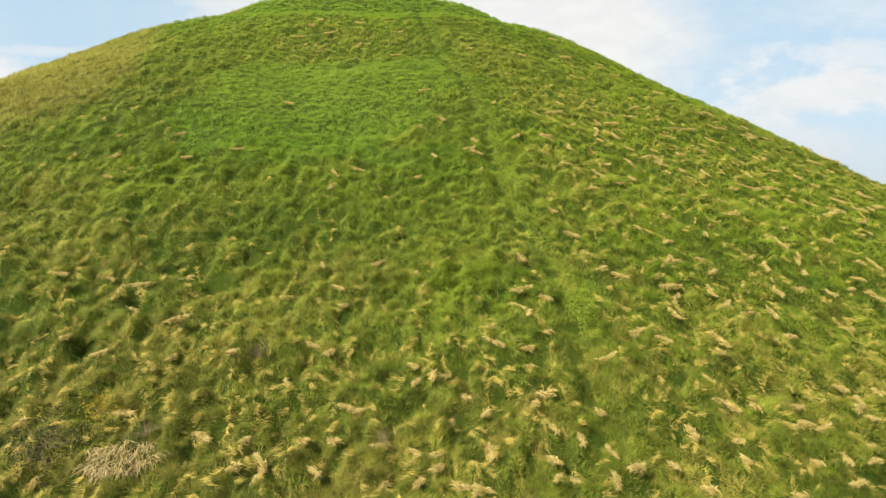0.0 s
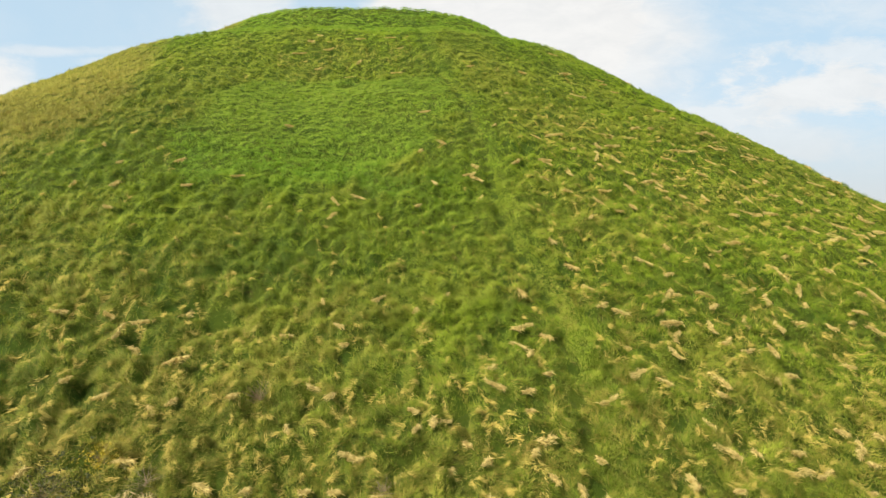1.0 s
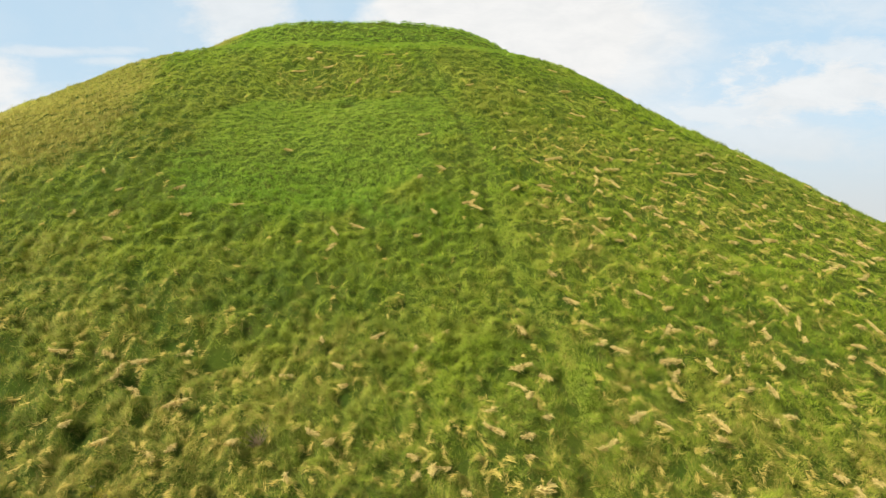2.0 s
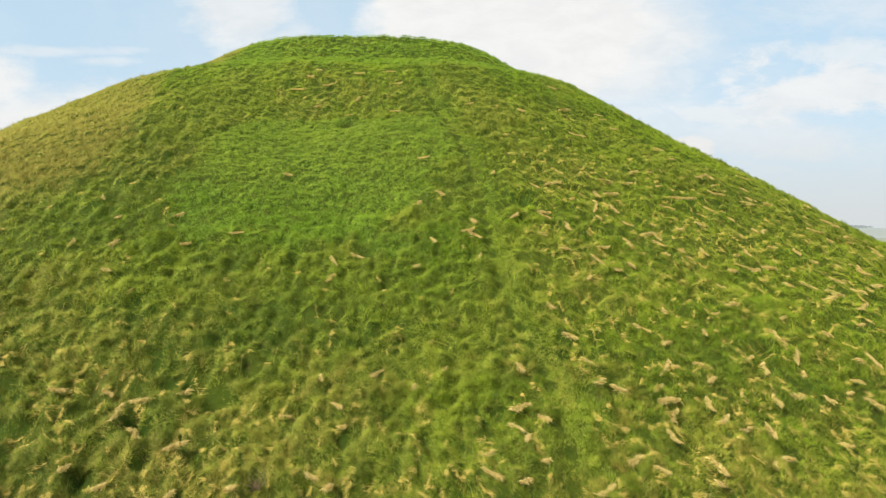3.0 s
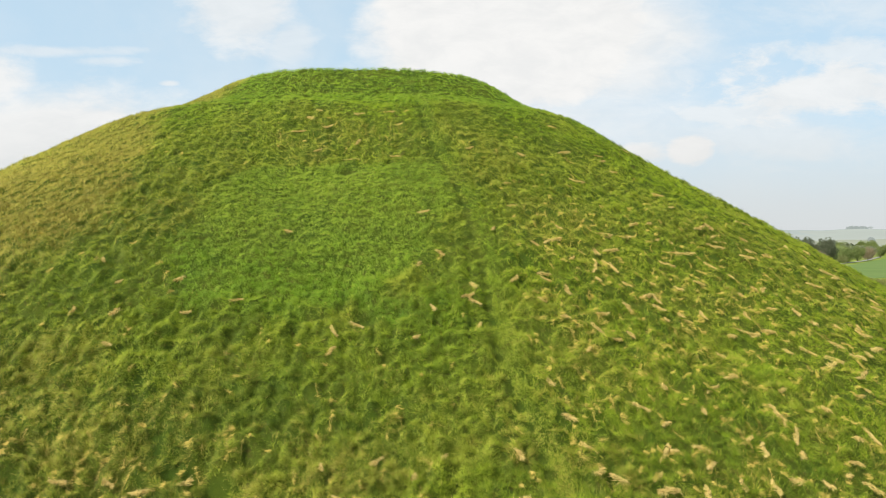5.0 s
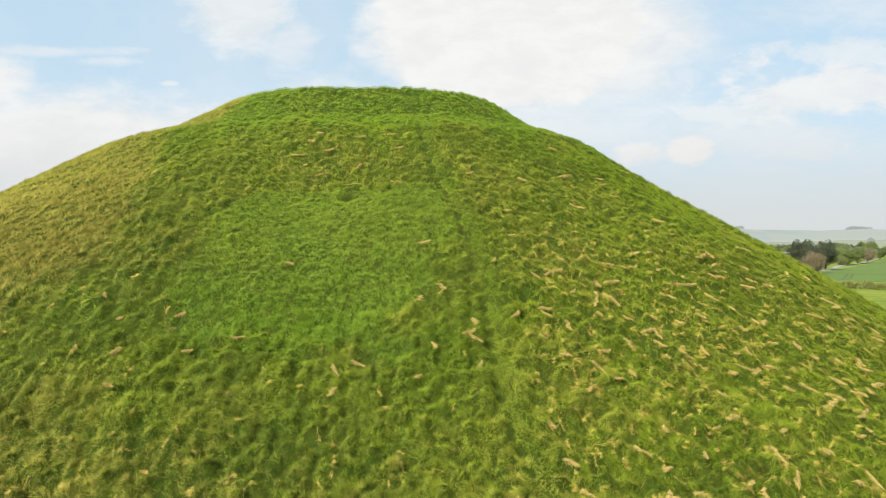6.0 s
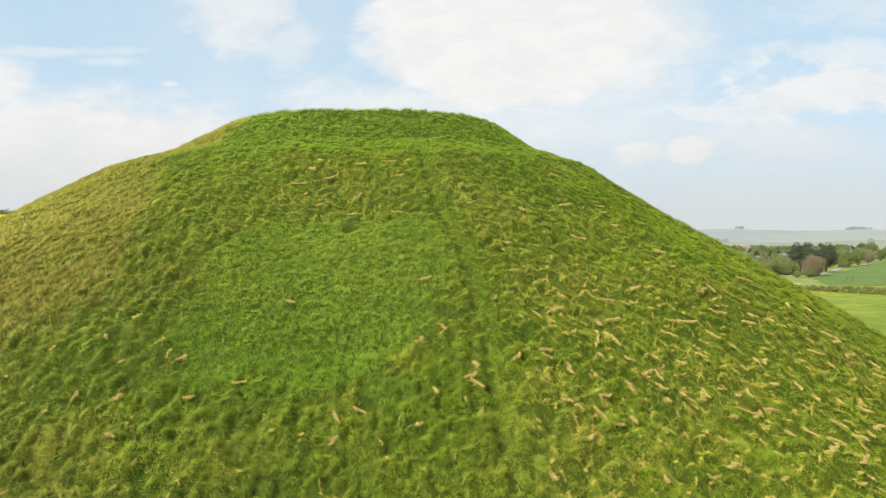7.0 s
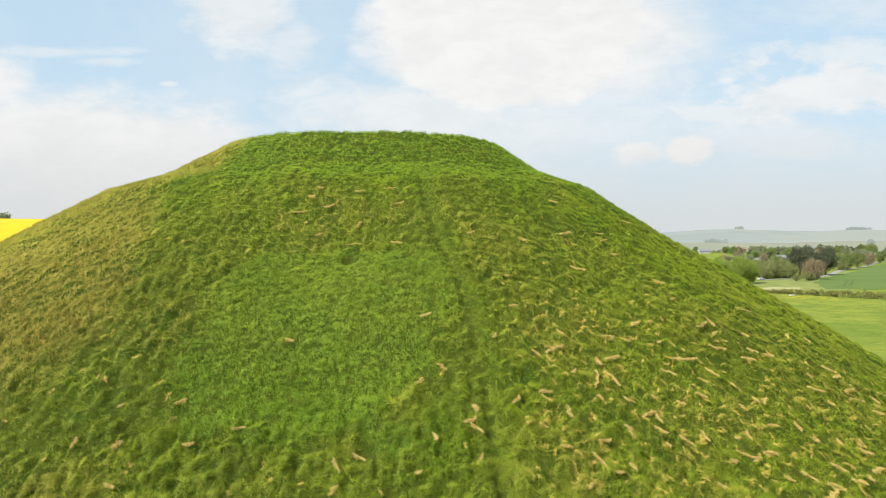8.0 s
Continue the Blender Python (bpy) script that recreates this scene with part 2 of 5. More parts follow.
TUFTS_MIDDLE = [
    (-3.7, 23.5, -35, 0.6), (-3.4, 22.8, 9, 0.3), (-2.5, 25.1, 35, 0.8), (-1, 24.5, 61, 0.4), (0.1, 25.2, 32, 0.4), (2.6, 22.8, -41, 0.5), (2.8, 23.4, 26, 0.8), (3, 25.3, -66, 0.5),
    (1.6, 21.8, 17, 0.6), (2.9, 22.1, 48, 0.4), (1.6, 21, -37, 0.7)]
TUFTS_MID_EAST_NEAR = [
    (5.8, 25.8, -30, 0.7), (8.8, 25.9, 58, 1.4), (10.4, 26.4, -4, 0.8), (10.5, 25.6, 39, 0.6), (8.5, 28, -29, 0.7), (9.3, 27.3, 36, 0.6), (11.2, 28.1, -73, 0.3), (5.3, 27.2, -27, 0.6),
    (9.9, 29.2, -59, 0.4), (6.9, 30.9, 42, 0.6)]
TUFTS_MID_EAST_OUTER = [
    (12.6, 27.2, 34, 1.3), (13.3, 27.1, -106, 0.8), (15.1, 28, -107, 1), (14, 25.9, -10, 0.5), (15.2, 25.8, -40, 0.5), (17, 26.9, -19, 0.6), (18.8, 28.7, -71, 1), (17.8, 28.1, -18, 0.4),
    (17, 25.9, -32, 0.9), (14.9, 29, -82, 1), (17.2, 29.4, -39, 0.4), (12.3, 30, 44, 1.3), (13.4, 30.5, 20, 0.7), (15.8, 30.6, 24, 0.6)]
TUFTS_SCARP = [
    (-10.2, 55.1, -31, 0.5), (-10.7, 54, -25, 0.6), (-9.2, 53.4, 20, 0.8), (-11.5, 52.8, 10, 1), (-6.6, 51.6, 61, 0.8), (-6.9, 50, 8, 1.2), (-9.5, 50.5, 22, 0.5), (-3.5, 49.3, -24, 1.3),
    (-3.5, 54.1, 26, 0.8), (-4.4, 55.6, 4, 0.8), (-6.9, 55, 14, 0.8)]
TUFTS_SHOULDER = [
    (15.9, 48.6, -23, 0.9), (16, 46.1, 26, 0.6), (22.1, 48.7, 30, 1.7), (24.7, 47.2, -101, 1.3), (26.5, 47.9, -65, 0.5), (9.9, 48.3, -2, 1.1), (4.5, 45.8, 17, 0.5), (12.9, 54.5, 17, 1.2),
    (16.7, 59.8, 37, 1.7), (12.9, 53.4, 48, 1.2), (9.6, 52.3, 36, 1.1), (9.4, 56.9, 4, 0.7), (2.1, 50.2, 23, 0.8), (6, 50.1, -13, 0.6), (13.3, 51.4, 6, 0.6)]
TUFTS_WEST = [
    (-12.3, 24.2, -40, 0.8), (-10.9, 24, 12, 0.7), (-11.4, 23.1, 74, 0.7), (-10.7, 22.9, -38, 0.8), (-9.5, 24.3, 22, 0.6), (-12.2, 21.2, 50, 0.4), (-5.5, 23.2, -4, 0.5), (-4.2, 21.1, -44, 0.5),
    (-14, 23.9, -3, 0.7), (-8.9, 21.9, 33, 0.7), (-4.5, 24.6, -48, 0.4)]
DRY_TUFTS = [
    (TUFTS_EAST_NEAR, "pale dry straw tuft combed down the slope beside the trodden path"),
    (TUFTS_EAST_OUTER, "pale dry straw tuft combed down the slope beside the trodden path"),
    (TUFTS_FOOT_EAST_DOWN, "pale straw-coloured dead grass tuft on the lower slope"),
    (TUFTS_FOOT_EAST_UP, "pale straw-coloured dead grass tuft on the lower slope"),
    (TUFTS_FOOT_MIDDLE, "pale straw-coloured dead grass tuft on the lower slope"),
    (TUFTS_FOOT_WEST, "pale straw-coloured dead grass tuft on the lower slope"),
    (TUFTS_HIGH_EAST_NEAR, "pale dry straw tuft combed down the slope beside the trodden path"),
    (TUFTS_HIGH_EAST_OUTER_DOWN, "pale dry straw tuft combed down the slope beside the trodden path"),
    (TUFTS_HIGH_EAST_OUTER_UP, "pale dry straw tuft combed down the slope beside the trodden path"),
    (TUFTS_HIGH_MIDDLE, "bleached straw tuft among mixed green tussocks"),
    (TUFTS_LOW_EAST_NEAR, "pale dry straw tuft combed down the slope beside the trodden path"),
    (TUFTS_LOW_EAST_OUTER, "pale dry straw tuft combed down the slope beside the trodden path"),
    (TUFTS_LOW_MIDDLE, "bleached straw tuft among mixed green tussocks"),
    (TUFTS_MIDDLE, "bleached straw tuft among mixed green tussocks"),
    (TUFTS_MID_EAST_NEAR, "pale dry straw tuft combed down the slope beside the trodden path"),
    (TUFTS_MID_EAST_OUTER, "pale dry straw tuft combed down the slope beside the trodden path"),
    (TUFTS_SCARP, "small brown dry grass tuft on the scarp above the lush patch"),
    (TUFTS_SHOULDER, "small dry grass tuft high on the green slope"),
    (TUFTS_WEST, "bleached dead grass tuft among dark green tussocks")]


def hashed(ix, iy, seed):
    n = (ix.astype(np.int64) * 374761393 + iy.astype(np.int64) * 668265263 + seed * 974634777) & 0xFFFFFFFF
    n = ((n ^ (n >> 13)) * 1274126177) & 0xFFFFFFFF
    return ((n ^ (n >> 16)) & 0xFFFFFF) / float(0xFFFFFF)


def value_noise(x, y, size, seed):
    """Smooth noise, 0 to 1, with features of the given size."""
    x, y = np.asarray(x) / size, np.asarray(y) / size
    ix, iy = np.floor(x), np.floor(y)
    fx, fy = x - ix, y - iy
    fx, fy = fx * fx * (3 - 2 * fx), fy * fy * (3 - 2 * fy)
    a = hashed(ix, iy, seed) * (1 - fx) + hashed(ix + 1, iy, seed) * fx
    b = hashed(ix, iy + 1, seed) * (1 - fx) + hashed(ix + 1, iy + 1, seed) * fx
    return a * (1 - fy) + b * fy


def ease(v, low, high):
    t = np.clip((v - low) / (high - low), 0, 1)
    return t * t * (3 - 2 * t)


def beside_path(x, y):
    """Metres to the right of the trodden line, going up; far off where there is no path."""
    ys, xs = [p[1] for p in reversed(PATH)], [p[0] for p in reversed(PATH)]
    wander = (value_noise(y, y * 0, 1.3, 47) - 0.5) * 0.35
    return x - np.interp(y, ys, xs) - wander + 100 * (y > ys[-1]) + 100 * (y < ys[0])


def path_distance(x, y):
    return np.abs(beside_path(x, y))


def trodden(x, y):
    """The strip of short grass along the path, lost in the rough grass low down."""
    return ease(np.abs(beside_path(x, y) - 0.25), 0.62, 0.38) * ease(y + (value_noise(x, y, 1.5, 49) - 0.5) * 4, 19.5, 24.0)


def rank_edge(x, y):
    """The ragged edge of taller grass along the left of the path."""
    s = beside_path(x, y)
    return ease(s, -1.15, -0.75) * ease(s, -0.38, -0.55) * ease(value_noise(x * 0.3, y, 0.7, 48), 0.48, 0.7)


def lush_patch(x, y):
    """The lush, short patch on the face: 1 inside."""
    wob = (value_noise(x, y, 2.5, 41) - 0.5) * 0.5 + (value_noise(x, y, 0.8, 42) - 0.5) * 0.25
    top = 48.6 + 0.10 * (x + 8)
    reach = np.where(y > 41.5, top - 41.5, 8.0)
    r = (np.abs((x + 7.6) / 8.0) ** 3.4 + np.abs((y - 41.5) / reach) ** 3.4) ** (1 / 3.4)
    return ease(r + wob * np.where(y > 44, 0.35, 1.0), 1.10, np.where(y > 44, 1.0, 0.80))


def dry_flank(x, y):
    """The tall pale grass on one flank: 1 inside."""
    wob = (value_noise(x, y, 3.0, 43) - 0.5) * 3 + (value_noise(x, y, 1.0, 44) - 0.5) * 2
    side = np.interp(y, [33, 41, 47, 58], [-22.8, -21.8, -22.4, -26.2])
    upper = ease(x + wob * 0.5, -19.0, -23.0) * ease(y, 58, 62)
    return np.maximum(ease(x + wob, side + 2.8, side - 1.6) * ease(y, 31, 39), upper)


def dark_band(x, y):
    """Rank dark grass under the lush patch and on the shoulder beside the path."""
    wob = (value_noise(x, y, 2.0, 46) - 0.5) * 0.8
    low = ease(np.hypot((x + 6.2) / 6.5, (y - 33.0) / 2.8) + wob, 1.1, 0.5)
    shoulder = ease(np.hypot((x - 8.0) / 4.0, (y - 53.5) / 3.0) + wob, 1.1, 0.5)
    west = ease(np.hypot((x + 12.0) / 5.0, (y - 29.0) / 3.0) + wob, 1.1, 0.5) * 0.7
    return np.maximum(np.maximum(low, shoulder * 0.8), west)


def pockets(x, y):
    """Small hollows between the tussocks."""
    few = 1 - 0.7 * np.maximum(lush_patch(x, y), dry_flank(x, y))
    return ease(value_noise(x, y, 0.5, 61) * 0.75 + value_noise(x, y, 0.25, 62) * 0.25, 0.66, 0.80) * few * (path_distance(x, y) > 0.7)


def low_west(x, y):
    """Darker, browner sward low on one side."""
    return ease(x + (value_noise(x, y, 3.0, 63) - 0.5) * 4, 1.0, -6.0) * ease(y + (value_noise(x, y, 3.0, 64) - 0.5) * 4, 36.0, 28.0)


def far_west(x, y):
    """Darker olive grass between the lush patch and the pale flank."""
    wob = (value_noise(x, y, 3.0, 66) - 0.5) * 5
    return ease(x + wob, -13.0, -17.0) * ease(y + wob, 52, 46)


def crown(x, y):
    """Fresh grass on the top and its bank, its tone lifted for sky sheen."""
    return ease(rings(x, y) + (value_noise(x, y, 2.5, 67) - 0.5) * 5, 31, 26) * (1 - dry_flank(x, y))


def upper_east(x, y):
    """Finer, more olive grass above and beyond the path."""
    wob = (value_noise(x, y, 3.0, 65) - 0.5) * 5
    return ease(beside_path(x, y) % 100, 0.5, 1.5) * ease(x + wob, 13.0, 8.0) * ease(y + wob, 34, 39) * ease(y, 56, 52)


def straw_zone(x, y):
    """Where dry straw shows among the green."""
    right = ease(x - np.interp(y, [18, 30, 45], [2.0, 3.0, 4.0]), -1.0, 2.5) * ease(y, 50, 36)
    low = ease(y, 25.5, 18.5)
    left = ease(x, -5.5, -8.5) * ease(y, 27.5, 24.5) * 0.8
    return np.maximum(np.maximum(right, low), left)


def withered(x, y):
    """Small brown patches where last year's grass shows through."""
    spot = ease(value_noise(x, y, 0.65, 93) * 0.65 + value_noise(x, y, 2.3, 94) * 0.35, 0.55, 0.70)
    scarp = 0.6 * ease(np.hypot((x + 7.5) / 7.0, (y - 52.6) / 4.2), 1.1, 0.6)
    return spot * np.maximum(np.maximum(0.5 * straw_zone(x, y), 0.75 * ease(y, 32, 22)), scarp) * (1 - lush_patch(x, y))


def rings(x, y):
    """How far out of the middle a place is, by the hill's own rings."""
    dx, dy = x - HILL_X, HILL_Y - y
    th, r = np.arctan2(dx, dy), np.hypot(dx, dy)
    wave = np.ones_like(r)
    for n, c, s in WAVES:
        wave = wave + c * np.cos(n * th) + s * np.sin(n * th)
    return r / wave


def ledge(x, y):
    """The narrow terrace under the top."""
    q = rings(x, y) + (value_noise(x, y, 2.0, 45) - 0.5) * 1.2
    return ease(q, 22.0, 23.2) * ease(q, 27.2, 25.6)


def on_grid(grid, x, y):
    """Values of a raster over the open face, read between its nodes."""
    u, v = np.clip((x - GRID_X) / GRID, 0, grid.shape[1] - 1.001), np.clip((y - GRID_Y) / GRID, 0, grid.shape[0] - 1.001)
    i, j = u.astype(int), v.astype(int)
    u, v = u - i, v - j
    if grid.ndim == 3:
        u, v = u[..., None], v[..., None]
    return (grid[j, i] * (1 - u) + grid[j, i + 1] * u) * (1 - v) + (grid[j + 1, i] * (1 - u) + grid[j + 1, i + 1] * u) * v


GRID, GRID_X, GRID_Y = 0.1, -46.0, 2.0
grid_x, grid_y = np.meshgrid(GRID_X + GRID * np.arange(921), GRID_Y + GRID * np.arange(791))
MOUNDS = np.zeros(grid_x.shape)
for rows, _ in DRY_TUFTS:
    for tx, ty, heading, long in rows:
        i, j = int((tx - GRID_X) / GRID), int((ty - GRID_Y) / GRID)
        cut = (slice(max(0, j - 18), j + 19), slice(max(0, i - 18), i + 19))
        dx, dy = grid_x[cut] - tx, grid_y[cut] - ty
        ca, sa = math.cos(radians(heading)), math.sin(radians(heading))
        for ox, oy, high in ((0, 0, 0.12), (0.30, 0.22, -0.12)):
            a, b = (dx - ox) * ca + (dy - oy) * sa, (dy - oy) * ca - (dx - ox) * sa
            MOUNDS[cut] += high * np.exp(-(a / (0.16 + 0.42 * long)) ** 2 - (b / 0.26) ** 2)


def hill_height(x, y, micro=True):
    q = rings(x, y)
    z = np.interp(q, fine_r, fine_z)
    for sx, sy, high, wide in SWELLS:
        z = z + high * np.exp(-((x - sx) ** 2 + (y - sy) ** 2) / (2 * wide * wide))
    z = z + (value_noise(x, y, 5.0, 3) - 0.5) * 0.35
    if micro:
        trod_far = path_distance(x, y)
        trod = ease(trod_far, 0.7, 0.3)
        amp = (1 - 0.6 * np.maximum(lush_patch(x, y), dry_flank(x, y) * 0.4)) * (0.6 + 0.4 * ease(q, 28, 42))
        lump = 0.32 * np.abs(2 * value_noise(x, y, 0.95, 4) - 1) + 0.36 * np.abs(2 * value_noise(x, y, 0.5, 5) - 1) + 0.24 * value_noise(x, y, 0.30, 6)
        z = z + (lump - 0.31) * amp * (1 - trod) - 0.05 * trod + 0.08 * rank_edge(x, y) - 0.16 * pockets(x, y) - 0.2 * dry_flank(x, y)
        z = z + on_grid(MOUNDS, x, y)
        dent = np.zeros_like(z)
        close = np.nonzero(trod_far < 1.0)
        for fx, fy in FOOTHOLDS:
            dent[close] = np.maximum(dent[close], 0.20 * np.exp(-((x[close] - fx) ** 2 + (y[close] - fy) ** 2) / 0.05))
        z = z - dent
        for bx, by, wide in BURROWS:
            z = z - 0.62 * np.exp(-((x - bx) ** 2 + (y - by) ** 2) / (2 * (wide * 0.7) ** 2))
    return np.where(z > 12, z, 1.2 * np.logaddexp(0, np.minimum(z, 40) / 1.2)) - 0.18


def hill_normal(x, y):
    e = 0.6
    gx = (hill_height(x + e, y, False) - hill_height(x - e, y, False)) / (2 * e)
    gy = (hill_height(x, y + e, False) - hill_height(x, y - e, False)) / (2 * e)
    n = np.stack([-gx, -gy, np.ones_like(gx)], -1)
    return n / np.linalg.norm(n, axis=-1, keepdims=True)


FACE = hill_height(grid_x, grid_y)
face_gy, face_gx = np.gradient(FACE, GRID)
FACE_NORMAL = np.stack([-face_gx, -face_gy, np.ones_like(FACE)], -1)
FACE_NORMAL /= np.linalg.norm(FACE_NORMAL, axis=-1, keepdims=True)


def ground_height(x, y):
    """The plain, with a rise far off on one side."""
    x, y = np.asarray(x, float), np.asarray(y, float)
    along, sideways = -0.56 * x + 0.83 * y, 0.83 * x + 0.56 * y
    rise = 40.5 * ease(along, 190, 500) * ease(sideways, 330, 120)
    return rise + (value_noise(x, y, 60, 8) - 0.5) * 0.12 * ease(np.hypot(x, y), 60, 160) - 0.1


# ---------------------------------------------------------------- materials
def material(name):
    made = bpy.data.materials.new(name)
    made.use_nodes = True
    graph = Graph(made.node_tree)
    return made, graph


def finish(graph, colour, rough=0.8, normal=None, clear=0.0, spec=0.3, metal=0.0):
    """Principled surface, with some light let through where clear is above 0."""
    out = graph.node("ShaderNodeOutputMaterial")
    surface = graph.node("ShaderNodeBsdfPrincipled")
    graph.put(colour, surface.inputs["Base Color"])
    graph.put(rough, surface.inputs["Roughness"])
    graph.put(spec, surface.inputs["Specular IOR Level"])
    graph.put(metal, surface.inputs["Metallic"])
    if normal is not None:
        graph.put(normal, surface.inputs["Normal"])
    result = surface.outputs[0]
    if clear > 0:
        leaf = graph.node("ShaderNodeBsdfTranslucent")
        graph.put(colour, leaf.inputs[0])
        blend = graph.node("ShaderNodeMixShader")
        graph.put(clear, blend.inputs[0])
        graph.put(result, blend.inputs[1])
        graph.put(leaf.outputs[0], blend.inputs[2])
        result = blend.outputs[0]
    graph.put(result, out.inputs[0])


def slope_normal(graph, share):
    """Blades take part of their shading from the tussock they stand on."""
    geo = graph.node("ShaderNodeNewGeometry")
    stand = graph.node("ShaderNodeAttribute", attribute_name="stand")
    blend = graph.node("ShaderNodeMix", data_type="VECTOR")
    graph.put(share, blend.inputs[0])
    graph.put(geo.outputs["Normal"], blend.inputs[4])
    graph.put(stand.outputs["Vector"], blend.inputs[5])
    last = graph.node("ShaderNodeVectorMath", operation="NORMALIZE")
    graph.put(blend.outputs[1], last.inputs[0])
    return last.outputs[0]


def grass_material():
    """Blades: 'sort' holds tone, dryness and lushness of each blade."""
    made, graph = material("hill_grass")
    normal = slope_normal(graph, 0.62)
    sort = graph.node("ShaderNodeAttribute", attribute_name="sort")
    split = graph.node("ShaderNodeSeparateXYZ")
    graph.put(sort.outputs["Vector"], split.inputs[0])
    tone, dry, lush = split.outputs[0], split.outputs[1], split.outputs[2]
    green = graph.mix(tone, (0.040, 0.086, 0.003), (0.290, 0.385, 0.014))
    fresh = graph.mix(tone, (0.050, 0.126, 0.005), (0.242, 0.392, 0.017))
    green = graph.mix(lush, green, fresh)
    straw = graph.mix(tone, (0.24, 0.17, 0.026), (0.62, 0.475, 0.105))
    colour = graph.mix(dry, green, straw)
    finish(graph, colour, 0.6, normal, 0.22, 0.14)
    return made


def soil_grass_material():
    """The thatch of short blades, dead leaves and earth between the tussocks."""
    made, graph = material("thatch_and_earth")
    place = graph.node("ShaderNodeNewGeometry").outputs["Position"]
    a, b, c, d = graph.noise(place, 0.35, 4.0), graph.noise(place, 2.2, 5.0, 0.65), graph.noise(place, 22.0, 4.0, 0.75), graph.noise(place, 55.0, 3.0, 0.8)
    turf = graph.mix(graph.step(a, 0.35, 0.65), (0.042, 0.078, 0.006), (0.075, 0.100, 0.009))
    turf = graph.mix(graph.step(b, 0.50, 0.78), turf, (0.080, 0.065, 0.016))
    turf = graph.mix(graph.step(c, 0.50, 0.66), turf, (0.030, 0.048, 0.005))
    turf = graph.mix(graph.step(d, 0.54, 0.68, 0.0, 0.75), turf, (0.150, 0.180, 0.018))
    finish(graph, turf, 0.95, graph.bump(c, 1.0, 0.15), 0.0, 0.1)
    return made


def mottled(name, low, high, size, rough=0.85, third=None, detail_size=None, relief=0.0, clear=0.0, spec=0.25):
    """A surface whose colour wanders between two or three tones at two scales."""
    made, graph = material(name)
    place = graph.node("ShaderNodeNewGeometry").outputs["Position"]
    broad = graph.noise(place, 1.0 / size, 4.0, 0.6)
    small = graph.noise(place, 1.0 / (detail_size or size / 8), 5.0, 0.65)
    colour = graph.mix(graph.step(broad, 0.36, 0.64), low, high)
    if third:
        colour = graph.mix(graph.step(small, 0.55, 0.75, 0.0, 0.7), colour, third)
    else:
        colour = graph.mix(graph.step(small, 0.3, 0.7, 0.0, 0.35), colour, tuple(v * 0.6 for v in low))
    finish(graph, colour, rough, graph.bump(small, 0.6, relief) if relief else None, clear, spec)
    return made


def meadow_material():
    """Pasture: broad pale and green drifts, dark tufts, and a drift of buttercups near the hedge."""
    made, graph = material("meadow_grass")
    place = graph.node("ShaderNodeNewGeometry").outputs["Position"]
    broad, mid, small = graph.noise(place, 0.035, 4.0, 0.6), graph.noise(place, 0.16, 5.0, 0.65), graph.noise(place, 0.75, 5.0, 0.7)
    colour = graph.mix(graph.step(broad, 0.38, 0.62), (0.128, 0.172, 0.021), (0.198, 0.222, 0.032))
    colour = graph.mix(graph.step(mid, 0.44, 0.64, 0.0, 0.5), colour, (0.085, 0.130, 0.017))
    colour = graph.mix(graph.step(small, 0.54, 0.70, 0.0, 0.75), colour, (0.060, 0.095, 0.015))
    away = graph.node("ShaderNodeVectorMath", operation="DISTANCE")
    graph.put(place, away.inputs[0])
    away.inputs[1].default_value = (168, 303, 0)
    gold = graph.math("MULTIPLY", graph.step(away.outputs[1], 22.0, 5.0), graph.step(graph.noise(place, 0.3, 4.0), 0.45, 0.6, 0.0, 0.7))
    colour = graph.mix(gold, colour, (0.34, 0.28, 0.02))
    finish(graph, colour, 0.95, graph.bump(small, 1.0, 0.25), 0.0, 0.1)
    return made


def leaf_material(name, dark, light, clear=0.2):
    made, graph = material(name)
    geo = graph.node("ShaderNodeNewGeometry")
    broad = graph.noise(geo.outputs["Position"], 0.5, 3.0)
    colour = graph.mix(geo.outputs["Random Per Island"], dark, light)
    colour = graph.mix(graph.step(broad, 0.4, 0.7, 0.0, 0.5), colour, tuple(v * 0.75 for v in light))
    finish(graph, colour, 0.6, None, clear, 0.25)
    return made


GRASS = grass_material()
THATCH = soil_grass_material()
PLAIN = meadow_material()
MEADOW_TUFT = leaf_material("pasture_tussocks", (0.110, 0.150, 0.020), (0.185, 0.215, 0.030), 0.3)
CROP = mottled("young_wheat", (0.082, 0.130, 0.022), (0.100, 0.148, 0.028), 40.0, 0.95, None, 1.5)
ROUGH_GRASS = mottled("rough_pasture", (0.125, 0.165, 0.034), (0.195, 0.205, 0.050), 9.0, 0.95, (0.09, 0.125, 0.028), 2.4)
TRACK = mottled("wheel_track", (0.045, 0.075, 0.020), (0.060, 0.085, 0.024), 6.0, 0.95)
PALE_STRIP = mottled("dry_field_margin", (0.31, 0.28, 0.14), (0.24, 0.25, 0.10), 5.0, 0.95, (0.2, 0.24, 0.08), 1.5)
RAPE = mottled("rape_in_flower", (0.62, 0.375, 0.002), (0.56, 0.35, 0.002), 12.0, 0.9, (0.44, 0.33, 0.006), 0.7)
ASPHALT = mottled("worn_asphalt", (0.22, 0.215, 0.20), (0.27, 0.26, 0.24), 6.0, 0.9)
BARK = mottled("bark", (0.10, 0.075, 0.05), (0.16, 0.125, 0.09), 0.8, 0.9, None, 0.08, 0.02)
STEM = mottled("dead_stems", (0.20, 0.14, 0.075), (0.32, 0.23, 0.13), 0.4, 0.9)
LEAF_OAK = leaf_material("broad_leaves", (0.095, 0.135, 0.040), (0.240, 0.280, 0.080), 0.32)
